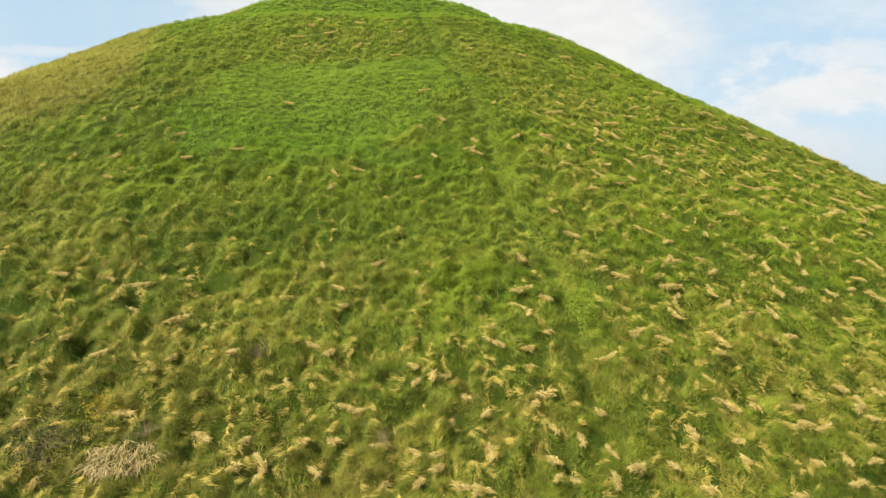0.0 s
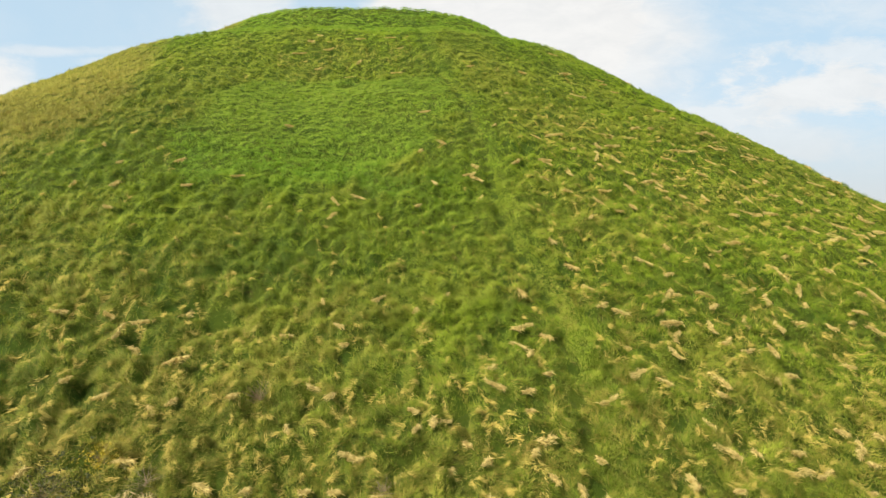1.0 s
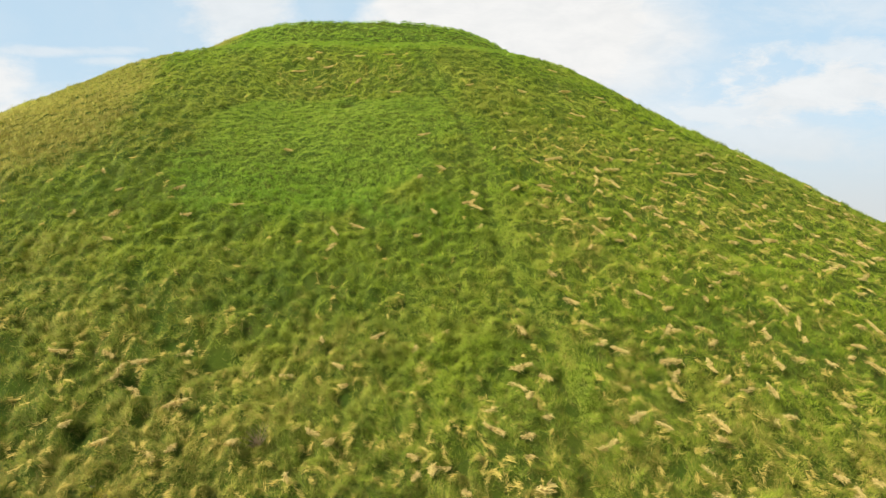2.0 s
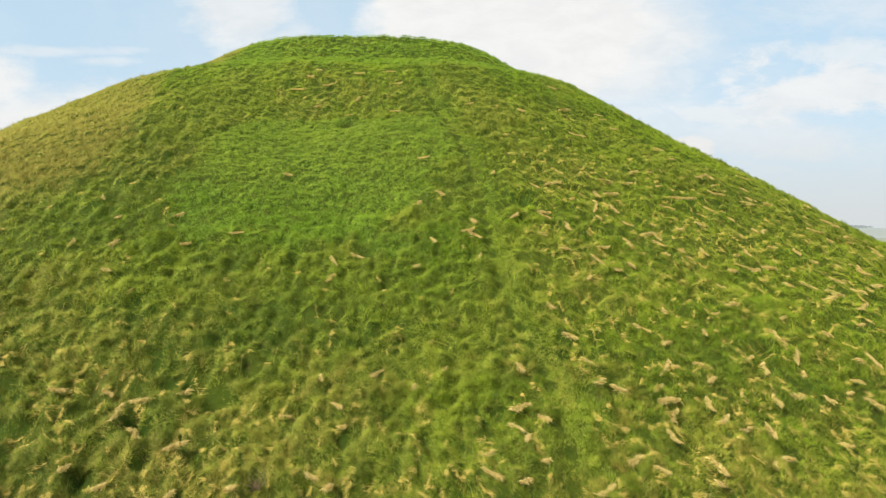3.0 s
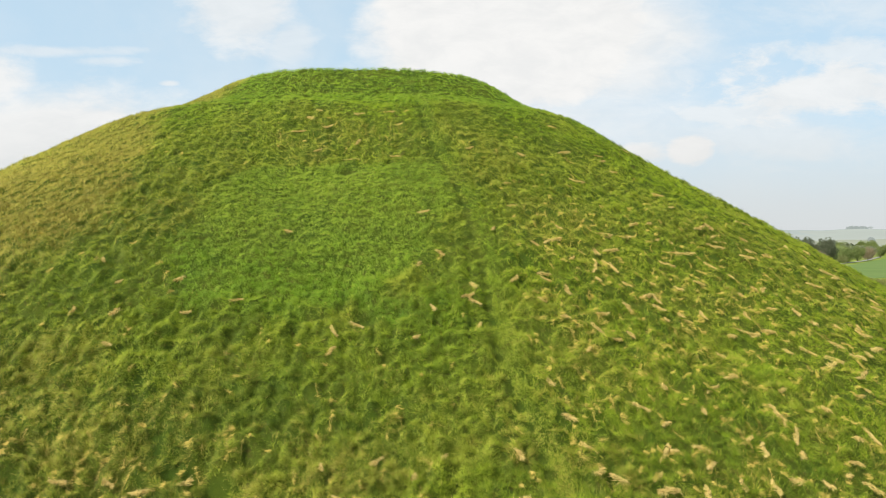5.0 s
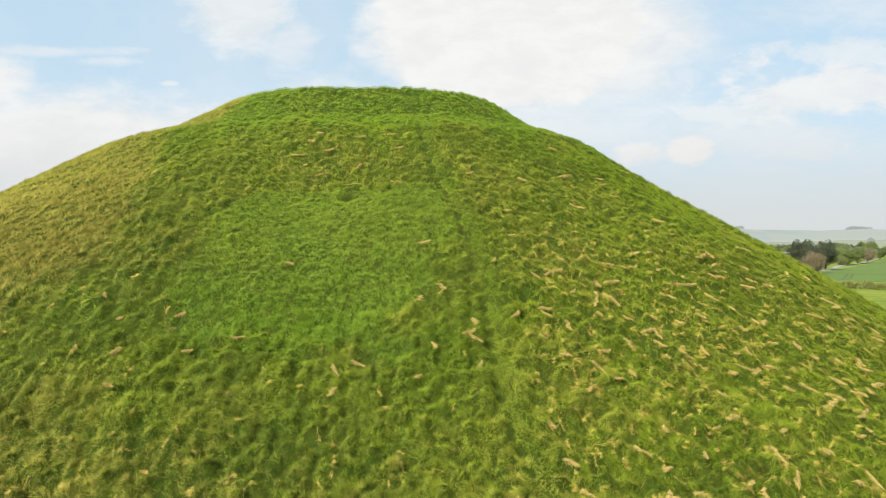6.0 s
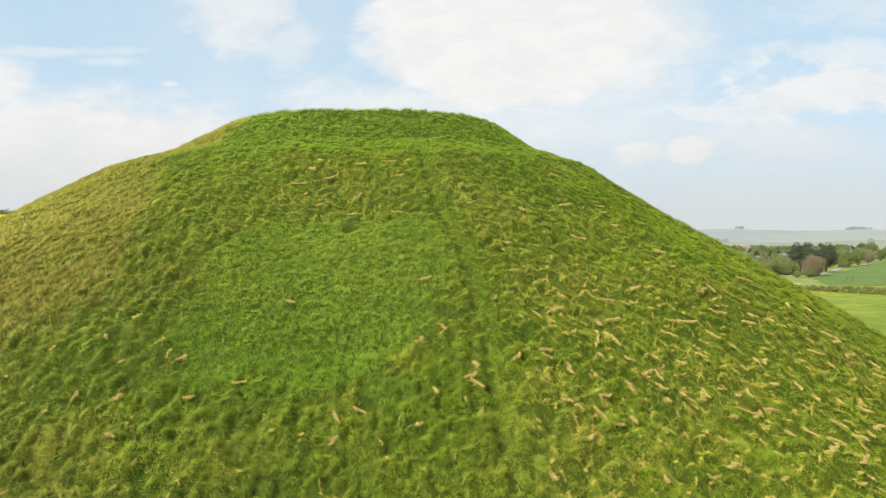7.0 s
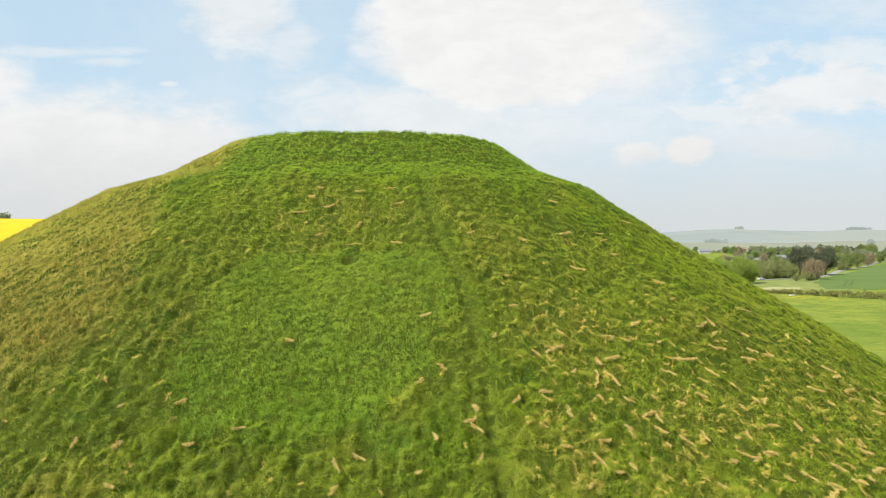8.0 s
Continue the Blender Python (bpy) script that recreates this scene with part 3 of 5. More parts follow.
LEAF_BRIGHT = leaf_material("bright_lime_leaves", (0.130, 0.200, 0.034), (0.380, 0.450, 0.090), 0.35)
LEAF_HEDGE = leaf_material("hedge_leaves", (0.170, 0.180, 0.050), (0.330, 0.325, 0.105), 0.32)
# Paler, greyer leaves for far trees: air haze put into their colour.
LEAF_FAR = leaf_material("hazed_far_leaves", (0.150, 0.175, 0.095), (0.260, 0.285, 0.160), 0.32)
LEAF_PINE = leaf_material("pine_needles", (0.060, 0.075, 0.042), (0.120, 0.135, 0.072), 0.2)
LEAF_LIME = leaf_material("spring_leaves", (0.130, 0.185, 0.050), (0.270, 0.320, 0.100), 0.32)
LEAF_BROWN = leaf_material("budding_brown_twigs", (0.190, 0.150, 0.085), (0.330, 0.260, 0.155), 0.25)
LEAF_OLIVE = leaf_material("willow_leaves", (0.145, 0.165, 0.055), (0.280, 0.295, 0.105), 0.32)
WHITE_WALL = mottled("white_render", (0.50, 0.49, 0.46), (0.42, 0.41, 0.39), 3.0, 0.8)
SLATE = mottled("slate_roof", (0.16, 0.17, 0.19), (0.22, 0.22, 0.24), 2.0, 0.7)
TILE = mottled("red_tile_roof", (0.20, 0.135, 0.105), (0.24, 0.165, 0.13), 2.0, 0.8)
DARK_GLASS = mottled("window_glass", (0.03, 0.035, 0.04), (0.05, 0.055, 0.06), 1.0, 0.1, spec=0.6)
CAR_PAINT = mottled("white_car_paint", (0.78, 0.78, 0.78), (0.74, 0.74, 0.75), 1.0, 0.25, spec=0.6)
RUBBER = mottled("tyre_rubber", (0.02, 0.02, 0.02), (0.03, 0.03, 0.03), 0.3, 0.9)


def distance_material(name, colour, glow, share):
    """Downs miles away: a plain backdrop with air haze put into colour and glow."""
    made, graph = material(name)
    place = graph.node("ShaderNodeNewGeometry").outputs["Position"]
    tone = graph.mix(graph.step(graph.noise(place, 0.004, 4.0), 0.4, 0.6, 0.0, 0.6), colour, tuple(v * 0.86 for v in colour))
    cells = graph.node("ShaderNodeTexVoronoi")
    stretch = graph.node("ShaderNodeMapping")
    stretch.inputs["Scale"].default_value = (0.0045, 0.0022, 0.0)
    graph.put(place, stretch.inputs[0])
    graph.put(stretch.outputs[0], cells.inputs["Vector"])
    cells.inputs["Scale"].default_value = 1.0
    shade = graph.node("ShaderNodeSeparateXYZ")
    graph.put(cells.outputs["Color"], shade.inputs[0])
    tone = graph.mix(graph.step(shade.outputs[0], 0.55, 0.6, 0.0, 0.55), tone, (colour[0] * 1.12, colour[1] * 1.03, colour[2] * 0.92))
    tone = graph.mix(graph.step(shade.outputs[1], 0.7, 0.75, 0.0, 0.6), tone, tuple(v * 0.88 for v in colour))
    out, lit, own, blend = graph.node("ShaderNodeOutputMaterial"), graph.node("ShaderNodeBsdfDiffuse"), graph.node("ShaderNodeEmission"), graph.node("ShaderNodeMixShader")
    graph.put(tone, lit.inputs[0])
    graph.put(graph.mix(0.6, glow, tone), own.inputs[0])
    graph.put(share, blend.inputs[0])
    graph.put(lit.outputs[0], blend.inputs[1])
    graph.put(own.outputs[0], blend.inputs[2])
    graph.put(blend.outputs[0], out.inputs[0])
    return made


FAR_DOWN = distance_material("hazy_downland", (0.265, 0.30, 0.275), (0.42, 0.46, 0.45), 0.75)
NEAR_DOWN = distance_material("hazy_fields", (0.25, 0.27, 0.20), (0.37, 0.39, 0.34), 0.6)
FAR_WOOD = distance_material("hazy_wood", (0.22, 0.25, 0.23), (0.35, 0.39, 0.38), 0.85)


# ---------------------------------------------------------------- mesh helpers
def sheet(name, xs, ys, zs, mat, smooth=True):
    """A grid mesh from 2-D arrays of places."""
    rows, cols = xs.shape
    co = np.stack([xs, ys, zs], -1).reshape(-1, 3).astype(np.float32)
    k = np.arange(rows * cols).reshape(rows, cols)
    quads = np.stack([k[:-1, :-1], k[:-1, 1:], k[1:, 1:], k[1:, :-1]], -1).reshape(-1, 4)
    return polys(name, co, quads, mat, smooth)


def polys(name, co, faces, mat, smooth=False):
    """A mesh object from vertex and face arrays; every face has as many corners."""
    data = bpy.data.meshes.new(name)
    corners = faces.shape[1]
    data.vertices.add(len(co))
    data.vertices.foreach_set("co", np.ascontiguousarray(co, dtype=np.float32).ravel())
    data.loops.add(faces.size)
    data.loops.foreach_set("vertex_index", np.ascontiguousarray(faces, dtype=np.int32).ravel())
    data.polygons.add(len(faces))
    data.polygons.foreach_set("loop_start", np.arange(0, faces.size, corners, dtype=np.int32))
    data.polygons.foreach_set("use_smooth", np.full(len(faces), smooth))
    data.update(calc_edges=True)
    data.materials.append(mat)
    return new(name, data)


def part(name, bm, mat, parent, label=""):
    data = bpy.data.meshes.new(name)
    bm.to_mesh(data)
    bm.free()
    data.materials.append(mat)
    ob = new(name, data)
    ob.parent = parent
    return tagged(ob, label)


def leaf_cloud(r, centres, radii, each, leaf):
    """Corners of many small leaf clumps round the given centres."""
    who = np.repeat(np.arange(len(centres)), each)
    way = r.normal(0, 1, (len(who), 3))
    way /= np.linalg.norm(way, axis=1, keepdims=True)
    place = centres[who] + way * (radii[who] * r.uniform(0.55, 1.08, len(who)))[:, None]
    a, b = r.normal(0, 1, (len(who), 3)), r.normal(0, 1, (len(who), 3))
    a /= np.linalg.norm(a, axis=1, keepdims=True)
    b -= a * np.sum(a * b, 1, keepdims=True)
    b /= np.linalg.norm(b, axis=1, keepdims=True)
    s = (leaf * r.uniform(0.6, 1.4, len(who)))[:, None]
    return np.stack([place - a * s, place - b * s * 0.6, place + a * s, place + b * s * 0.6], 1).reshape(-1, 3)


def under(ob, parent):
    ob.parent = parent
    return ob


# ---------------------------------------------------------------- ground and hill
side = np.concatenate([-np.geomspace(4900, 60, 60), np.linspace(-55, 55, 23), np.geomspace(60, 4900, 60)])
gx, gy = np.meshgrid(side, side)
ground = sheet("ground", gx, gy, ground_height(gx, gy), PLAIN)
tagged(ground, "flat green meadow plain round the foot of the hill", "ground", kind="structure")

half = np.radians(112)
turns = np.concatenate([np.linspace(-half, half, 640), np.linspace(half, 2 * np.pi - half, 50)[1:]])
outs = np.concatenate([np.linspace(0.0, 14, 12), np.linspace(14.4, 84, 180), np.linspace(85, 110, 16)])
tt, rr = np.meshgrid(turns, outs)
hx, hy = HILL_X + rr * np.sin(tt), HILL_Y - rr * np.cos(tt)
hill = sheet("hill", hx, hy, hill_height(hx, hy) - 0.11, THATCH)
tagged(hill, "steep round flat-topped chalk mound covered in grass", "hill", kind="structure")


# ---------------------------------------------------------------- grass on the hill
def blades(name, x, y, length, width, bow, ang, sort, rng, lift=0.0, tilt=None):
    """One mesh of single blades rooted at x, y: bow is the lean from the slope's normal, ang the way they lie."""
    n = hill_normal(x, y)
    inside = (np.abs(x) < 45.5) & (y > 2.5) & (y < 80)
    high, stand = on_grid(FACE, x, y), on_grid(FACE_NORMAL, x, y)
    high[~inside], stand[~inside] = hill_height(x[~inside], y[~inside]), n[~inside]
    if tilt is not None:
        stand = stand + tilt
        stand /= np.linalg.norm(stand, axis=-1, keepdims=True)
    root = np.stack([x, y, high - 0.02 + lift], -1)
    lie = np.stack([np.cos(ang), np.sin(ang), np.zeros_like(ang)], -1)
    lie -= n * np.sum(lie * n, -1, keepdims=True)
    lie /= np.linalg.norm(lie, axis=-1, keepdims=True)
    grow = n * 0.55 + np.array([0, 0, 0.45])
    grow /= np.linalg.norm(grow, axis=-1, keepdims=True)
    tip = root + (grow * np.cos(bow)[:, None] + lie * np.sin(bow)[:, None]) * length[:, None]
    across_lie = np.cross(lie, n)
    spin = rng.normal(0, 0.7, len(x))
    wide = (across_lie * np.cos(spin)[:, None] + grow * np.sin(spin)[:, None]) * (width * 0.5)[:, None]
    co = np.stack([root - wide, root + wide, tip], 1).reshape(-1, 3)
    ob = polys(name, co, np.arange(len(co)).reshape(-1, 3), GRASS)
    layer = ob.data.attributes.new("sort", "FLOAT_VECTOR", "FACE")
    layer.data.foreach_set("vector", np.clip(sort, 0, 1).astype(np.float32).ravel())
    layer = ob.data.attributes.new("stand", "FLOAT_VECTOR", "FACE")
    layer.data.foreach_set("vector", np.ascontiguousarray(stand, dtype=np.float32).ravel())
    return ob


def scatter(rng, near, far, count, spread=radians(39)):
    """Places on the open face, by distance from its foot."""
    d = np.sqrt(rng.uniform(near ** 2, far ** 2, count))
    a = rng.uniform(-spread, spread, count)
    x, y = d * np.sin(a), d * np.cos(a)
    keep = (hill_height(x, y, False) > 0.4) & (np.hypot(x - HILL_X, y - HILL_Y) > 9)
    x, y = x[keep], y[keep]
    seen = np.stack([-x, -y, 30 - hill_height(x, y, False)], -1)
    keep = np.sum(hill_normal(x, y) * seen, -1) > -7.0
    return x[keep], y[keep]


def in_burrow(x, y):
    hole = np.zeros_like(x)
    for bx, by, wide in BURROWS:
        hole = np.maximum(hole, ease(np.hypot(x - bx, y - by), wide * 1.2, wide * 0.75))
    hole = np.maximum(hole, 0.65 * pockets(x, y))
    close = np.nonzero(path_distance(x, y) < 0.9)[0]
    for fx, fy in FOOTHOLDS:
        hole[close] = np.maximum(hole[close], ease(np.hypot(x[close] - fx, y[close] - fy), 0.32, 0.18))
    return hole


def by_foothold(x, y):
    """Nearness to a foothold, used to paint its shade into the blades."""
    near = np.zeros_like(x)
    close = np.nonzero(path_distance(x, y) < 1.1)[0]
    for fx, fy in FOOTHOLDS:
        near[close] = np.maximum(near[close], ease(np.hypot(x[close] - fx, y[close] - fy), 0.36, 0.18))
    return near


rng = np.random.default_rng(7)
# near, far, tussocks, blades in each, loose blades
BANDS = [(3.0, 15.0, 900, 14, 12000), (15.0, 19.0, 2600, 84, 90000), (19.0, 26.0, 5600, 62, 150000), (26.0, 36.0, 9400, 38, 170000), (36.0, 50.0, 14000, 22, 150000), (50.0, 62.0, 16500, 12, 90000), (62.0, 79.0, 17500, 10, 80000)]
for near, far, many, each, loose in BANDS:
    cx, cy = scatter(rng, near, far, many)
    d = np.hypot(cx, cy)
    trod, lush, pale, zone, flat_step = trodden(cx, cy), lush_patch(cx, cy), dry_flank(cx, cy), straw_zone(cx, cy), ledge(cx, cy)
    lush = np.maximum(np.maximum(lush, 0.8 * flat_step), 0.75 * crown(cx, cy))
    m = len(cx)
    big = value_noise(cx, cy, 7.0, 24) * 0.5 + value_noise(cx, cy, 2.4, 25) * 0.5
    size = rng.uniform(0.10, 0.26, m) * (1 + 0.006 * d) * (1 - 0.3 * lush)
    tall = rng.uniform(0.11, 0.27, m) * (0.5 + 1.0 * value_noise(cx, cy, 0.9, 21)) * (1 - 0.45 * lush) * (1 - 0.6 * trod) * (1 + 0.15 * pale) + 0.001 * d
    down = np.arctan2(cy - HILL_Y, cx - HILL_X)
    comb = down + (value_noise(cx, cy, 1.6, 22) - 0.5) * 4.5 + rng.normal(0, 0.35, m)
    patchy = ease(value_noise(cx, cy, 1.4, 27) * 0.6 + rng.random(m) * 0.5, 0.55, 0.85)
    straw_share = np.clip(zone * (1 - trod) * (rng.beta(0.5, 2.6, m) * (0.12 + 0.5 * patchy + 1.1 * ease(cy, 25, 19))) + 0.05 * (1 - lush) * rng.random(m) ** 4 + 0.5 * pale * rng.random(m), 0, 0.95)
    straw = straw_share > 0.5
    # The pockets term darkens tussocks in hollows: shade put into the tone.
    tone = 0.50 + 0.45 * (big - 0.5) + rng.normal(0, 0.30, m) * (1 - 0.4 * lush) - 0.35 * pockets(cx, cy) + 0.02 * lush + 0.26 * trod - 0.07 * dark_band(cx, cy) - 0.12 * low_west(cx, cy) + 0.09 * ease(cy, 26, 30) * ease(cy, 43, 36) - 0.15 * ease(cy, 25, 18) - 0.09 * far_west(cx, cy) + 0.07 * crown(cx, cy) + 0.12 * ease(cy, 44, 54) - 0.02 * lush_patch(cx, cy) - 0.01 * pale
    olive = ease(value_noise(cx, cy, 3.3, 29), 0.40, 0.75) * 0.20 * (1 - lush) + 0.31 * pale + 0.03 * zone + 0.05 * trod + 0.15 * low_west(cx, cy) + 0.10 * far_west(cx, cy) + 0.12 * upper_east(cx, cy) + 0.11 * ease(cy, 29, 19)
    rank = rank_edge(cx, cy)
    # Rank edge: taller, and the shadow along the path put into its tone.
    tone = np.where(trod > 0.4, 0.61 + rng.normal(0, 0.16, m), tone - 0.20 * rank - 0.04 * ease(path_distance(cx, cy), 3.0, 1.2))
    tall = tall * (1 + 0.5 * rank)
    use = rng.random(m) > in_burrow(cx, cy)
    who = np.repeat(np.nonzero(use)[0], each)
    k = len(who)
    turn, reach = rng.uniform(0, 2 * np.pi, k), np.sqrt(rng.random(k))
    off = reach * size[who]
    dry_clump = straw[who]
    stretch = np.where(dry_clump, rng.uniform(1.0, 2.2, m)[who], 1.0)
    ca, sa = np.cos(comb[who]), np.sin(comb[who])
    ox, oy = np.cos(turn) * off * stretch, np.sin(turn) * off / np.sqrt(stretch)
    x, y = cx[who] + ox * ca - oy * sa, cy[who] + ox * sa + oy * ca
    bow = 0.30 + 0.85 * reach + rng.normal(0, 0.22, k) - 0.15 * lush[who] - 0.3 * pale[who] + 0.35 * dry_clump
    ang = np.where(rng.random(k) < np.where(dry_clump, 0.7, 0.35), comb[who] + rng.normal(0, 0.5, k), turn + comb[who] + rng.normal(0, 0.4, k))
    length = tall[who] * rng.uniform(0.55, 1.0, k)
    width = (0.0036 + 0.00042 * d[who]) * rng.uniform(0.7, 1.5, k) * (1 + 0.15 * lush[who])
    dry = olive[who] * rng.uniform(0.3, 1.6, k)
    dry = np.where(rng.random(k) < 0.02 + 0.20 * pale[who] + straw_share[who] + 0.52 * withered(x, y), rng.uniform(0.5, 1.0, k), dry)
    # The foothold term puts the shade of the notches into the tone.
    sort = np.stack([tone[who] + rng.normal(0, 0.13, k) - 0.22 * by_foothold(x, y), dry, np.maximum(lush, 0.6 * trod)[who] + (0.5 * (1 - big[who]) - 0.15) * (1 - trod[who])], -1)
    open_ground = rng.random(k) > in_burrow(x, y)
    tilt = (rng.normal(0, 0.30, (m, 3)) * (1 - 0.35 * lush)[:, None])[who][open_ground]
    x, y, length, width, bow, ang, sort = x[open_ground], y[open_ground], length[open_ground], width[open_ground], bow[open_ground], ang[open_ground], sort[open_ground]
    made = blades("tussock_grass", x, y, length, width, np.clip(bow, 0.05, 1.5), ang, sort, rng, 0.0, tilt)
    tagged(made, "long combed green tussock grass on the hillside", "grass", kind="stuff")

    x, y = scatter(rng, near, far, loose)
    keep = rng.random(len(x)) > 0.8 * in_burrow(x, y)
    x, y = x[keep], y[keep]
    k, d = len(x), np.hypot(x, y)
    lush, pale, zone = np.maximum(np.maximum(lush_patch(x, y), 0.8 * ledge(x, y)), 0.75 * crown(x, y)), dry_flank(x, y), straw_zone(x, y)
    trod = trodden(x, y)
    big = value_noise(x, y, 7.0, 24) * 0.5 + value_noise(x, y, 2.4, 25) * 0.5
    length = rng.uniform(0.06, 0.16, k) * (1 + 0.9 * pale) * (1 - 0.4 * trod) + 0.001 * d
    tone = 0.45 + 0.45 * (big - 0.5) + rng.normal(0, 0.11, k) + 0.35 * (value_noise(x, y, 0.45, 31) - 0.5) + 0.09 * lush + 0.12 * ease(y, 44, 54) - 0.07 * dark_band(x, y) - 0.11 * low_west(x, y) + 0.08 * ease(y, 26, 30) * ease(y, 43, 36) - 0.14 * ease(y, 25, 18) - 0.09 * far_west(x, y) - 0.06 * ease(y, 23, 18)
    tone = np.where(trod > 0.4, 0.56 + rng.normal(0, 0.16, k), tone)
    dry = np.where(rng.random(k) < 0.02 + 0.22 * pale + 0.10 * zone + 0.10 * ease(y, 25, 19) + 0.50 * withered(x, y), rng.uniform(0.4, 0.9, k), 0.08 + 0.10 * ease(y, 29, 19) + 0.36 * pale + 0.02 * trod + 0.10 * upper_east(x, y))
    # Notch shade painted into the short blades as well.
    tone = tone - 0.22 * by_foothold(x, y)
    sort = np.stack([tone, dry, lush + 0.3 * (1 - big) - 0.1], -1)
    made = blades("short_grass", x, y, length, (0.0050 + 0.00050 * d) * rng.uniform(0.7, 1.4, k), rng.uniform(0.2, 1.1, k), rng.uniform(0, 6.28, k), sort, rng)
    tagged(made, "short green grass between the tussocks", "grass", kind="stuff")


far_turn, far_out = rng.uniform(0, 2 * np.pi, 60000), np.sqrt(rng.uniform(0, 88.0 ** 2, 60000))
x, y = HILL_X + far_out * np.sin(far_turn), HILL_Y - far_out * np.cos(far_turn)
keep = (np.abs(np.arctan2(x, y)) > radians(39)) | (np.hypot(x, y) > 79) | (np.hypot(x, y) < 15)
x, y = x[keep], y[keep]
k = len(x)
sort = np.stack([rng.normal(0.45, 0.2, k), np.where(rng.random(k) < 0.1, 0.8, 0.1), rng.uniform(0, 0.6, k)], -1)
made = blades("rough_grass", x, y, rng.uniform(0.2, 0.5, k), rng.uniform(0.05, 0.11, k), rng.uniform(0.3, 1.2, k), rng.uniform(0, 6.28, k), sort, rng)
tagged(made, "rough green grass round the far side of the hill", "grass", kind="stuff")

# ---------------------------------------------------------------- straw tufts on the hill
STRAW = leaf_material("dry_straw", (0.30, 0.210, 0.055), (0.82, 0.635, 0.215), 0.15)


def tuft_mesh(seed, crest):
    """Dead grass draped over a tussock: a mat of fine strands combed along a crooked crest."""
    r = np.random.default_rng(seed)
    n = int(120 + 210 * crest)
    along = r.uniform(-0.5, 0.5, n) * crest
    bend, kink, mat = r.uniform(-0.45, 0.45) / crest, r.uniform(-0.05, 0.05), r.uniform(0.03, 0.07)
    fringe = 1 - np.abs(2 * along / crest) ** 2.5
    patchy = value_noise(along, along * 0 + seed, 0.16, seed)
    off = r.normal(0, mat, n) * (0.35 + 0.65 * fringe) * (0.5 + patchy)
    top = 0.06 + (0.03 + 0.08 * patchy) * np.exp(-(off / (1.8 * mat)) ** 2)
    root = np.stack([along, bend * along ** 2 + kink * np.sin(along * 9) + off, top + r.normal(0, 0.02, n)], -1)
    ang = 2 * bend * along + kink * 9 * np.cos(along * 9) + 3.0 * off + r.normal(0, 0.55, n) + np.where(r.random(n) < 0.3, math.pi, 0)
    long = r.uniform(0.06, 0.22, n) * (0.5 + 0.7 * patchy)
    go = np.stack([np.cos(ang), np.sin(ang), 0 * ang], -1)
    mid = root + go * (long * 0.5)[:, None] + np.stack([0 * ang, 0 * ang, r.normal(0.02, 0.015, n)], -1)
    tip = root + go * long[:, None] - np.stack([0 * ang, 0 * ang, r.uniform(0.0, 0.09, n)], -1)
    wide = np.stack([-np.sin(ang), np.cos(ang), 0.3 * r.normal(0, 1, n)], -1) * r.uniform(0.004, 0.008, n)[:, None]
    wide = wide * 0.75
    co = np.stack([root - wide, root + wide, mid + wide, tip, mid - wide], 1).reshape(-1, 3)
    ob = polys("grass_tuft", co, np.arange(len(co)).reshape(-1, 5), STRAW)
    data = ob.data
    bpy.data.objects.remove(ob)
    return data


def straw_litter(count, seed):
    """Many small wisps of dead grass lying in the sward, too small to pick apart."""
    r = np.random.default_rng(seed)
    px, py = scatter(r, 15.5, 56, count * 6, radians(38))
    ok = (r.random(len(px)) < straw_zone(px, py) * (0.45 + 0.55 * ease(py, 27, 20)) + 0.10 * ease(py, 34, 24) + 0.03 * (1 - lush_patch(px, py))) & (path_distance(px, py) > 0.8)
    px, py = px[ok][:count], py[ok][:count]
    each = 46
    who = np.repeat(np.arange(len(px)), each)
    n = len(who)
    ang0 = np.arctan2(py - HILL_Y, px - HILL_X) + 0.7 * (px > 3) + r.normal(0, 0.9, len(px))
    crest, bend = r.uniform(0.12, 0.5, len(px)), r.uniform(-1.2, 1.2, len(px))
    along = r.uniform(-0.5, 0.5, n) * crest[who]
    off = bend[who] * along ** 2 + r.normal(0, 0.028, n)
    ca, sa = np.cos(ang0)[who], np.sin(ang0)[who]
    x, y = px[who] + ca * along - sa * off, py[who] + sa * along + ca * off
    up_by = 0.05 + 0.08 * r.random(len(px))[who] + r.normal(0, 0.02, n)
    ang = ang0[who] + r.normal(0, 0.45, n)
    size = (0.006 + 0.00025 * np.hypot(x, y)) * r.uniform(0.7, 1.3, n)
    sort = np.stack([r.uniform(0.35, 1.05, n), np.full(n, 1.0), np.zeros(n)], -1)
    return blades("dry_straw", x, y, r.uniform(0.08, 0.26, n), size, r.uniform(1.1, 1.75, n), ang, sort, r, up_by)


tagged(straw_litter(1800, 55), "wisps of bleached straw lying in the sward", "straw", kind="stuff")


def slope_frame(x, y, turn=0.0, scale=1.0, sink=0.0):
    """A pose on the slope: z off it, x down it, turned."""
    ax, ay = np.array([x]), np.array([y])
    z = Vector(hill_normal(ax, ay)[0])
    fall = Vector((x - HILL_X, y - HILL_Y, 0))
    fall = (fall - z * fall.dot(z)).normalized()
    m = Matrix((fall, z.cross(fall), z)).transposed().to_4x4()
    return Matrix.Translation((x, y, float(hill_height(ax, ay)[0]) - sink)) @ m @ pose(0, 0, 0, 0, 0, turn) @ Matrix.Scale(scale, 4)


CRESTS = (0.35, 0.55, 0.8, 1.15, 1.7)
tuft_data = [[tuft_mesh(100 + 7 * c + 41 * k, crest) for k in range(5)] for c, crest in enumerate(CRESTS)]


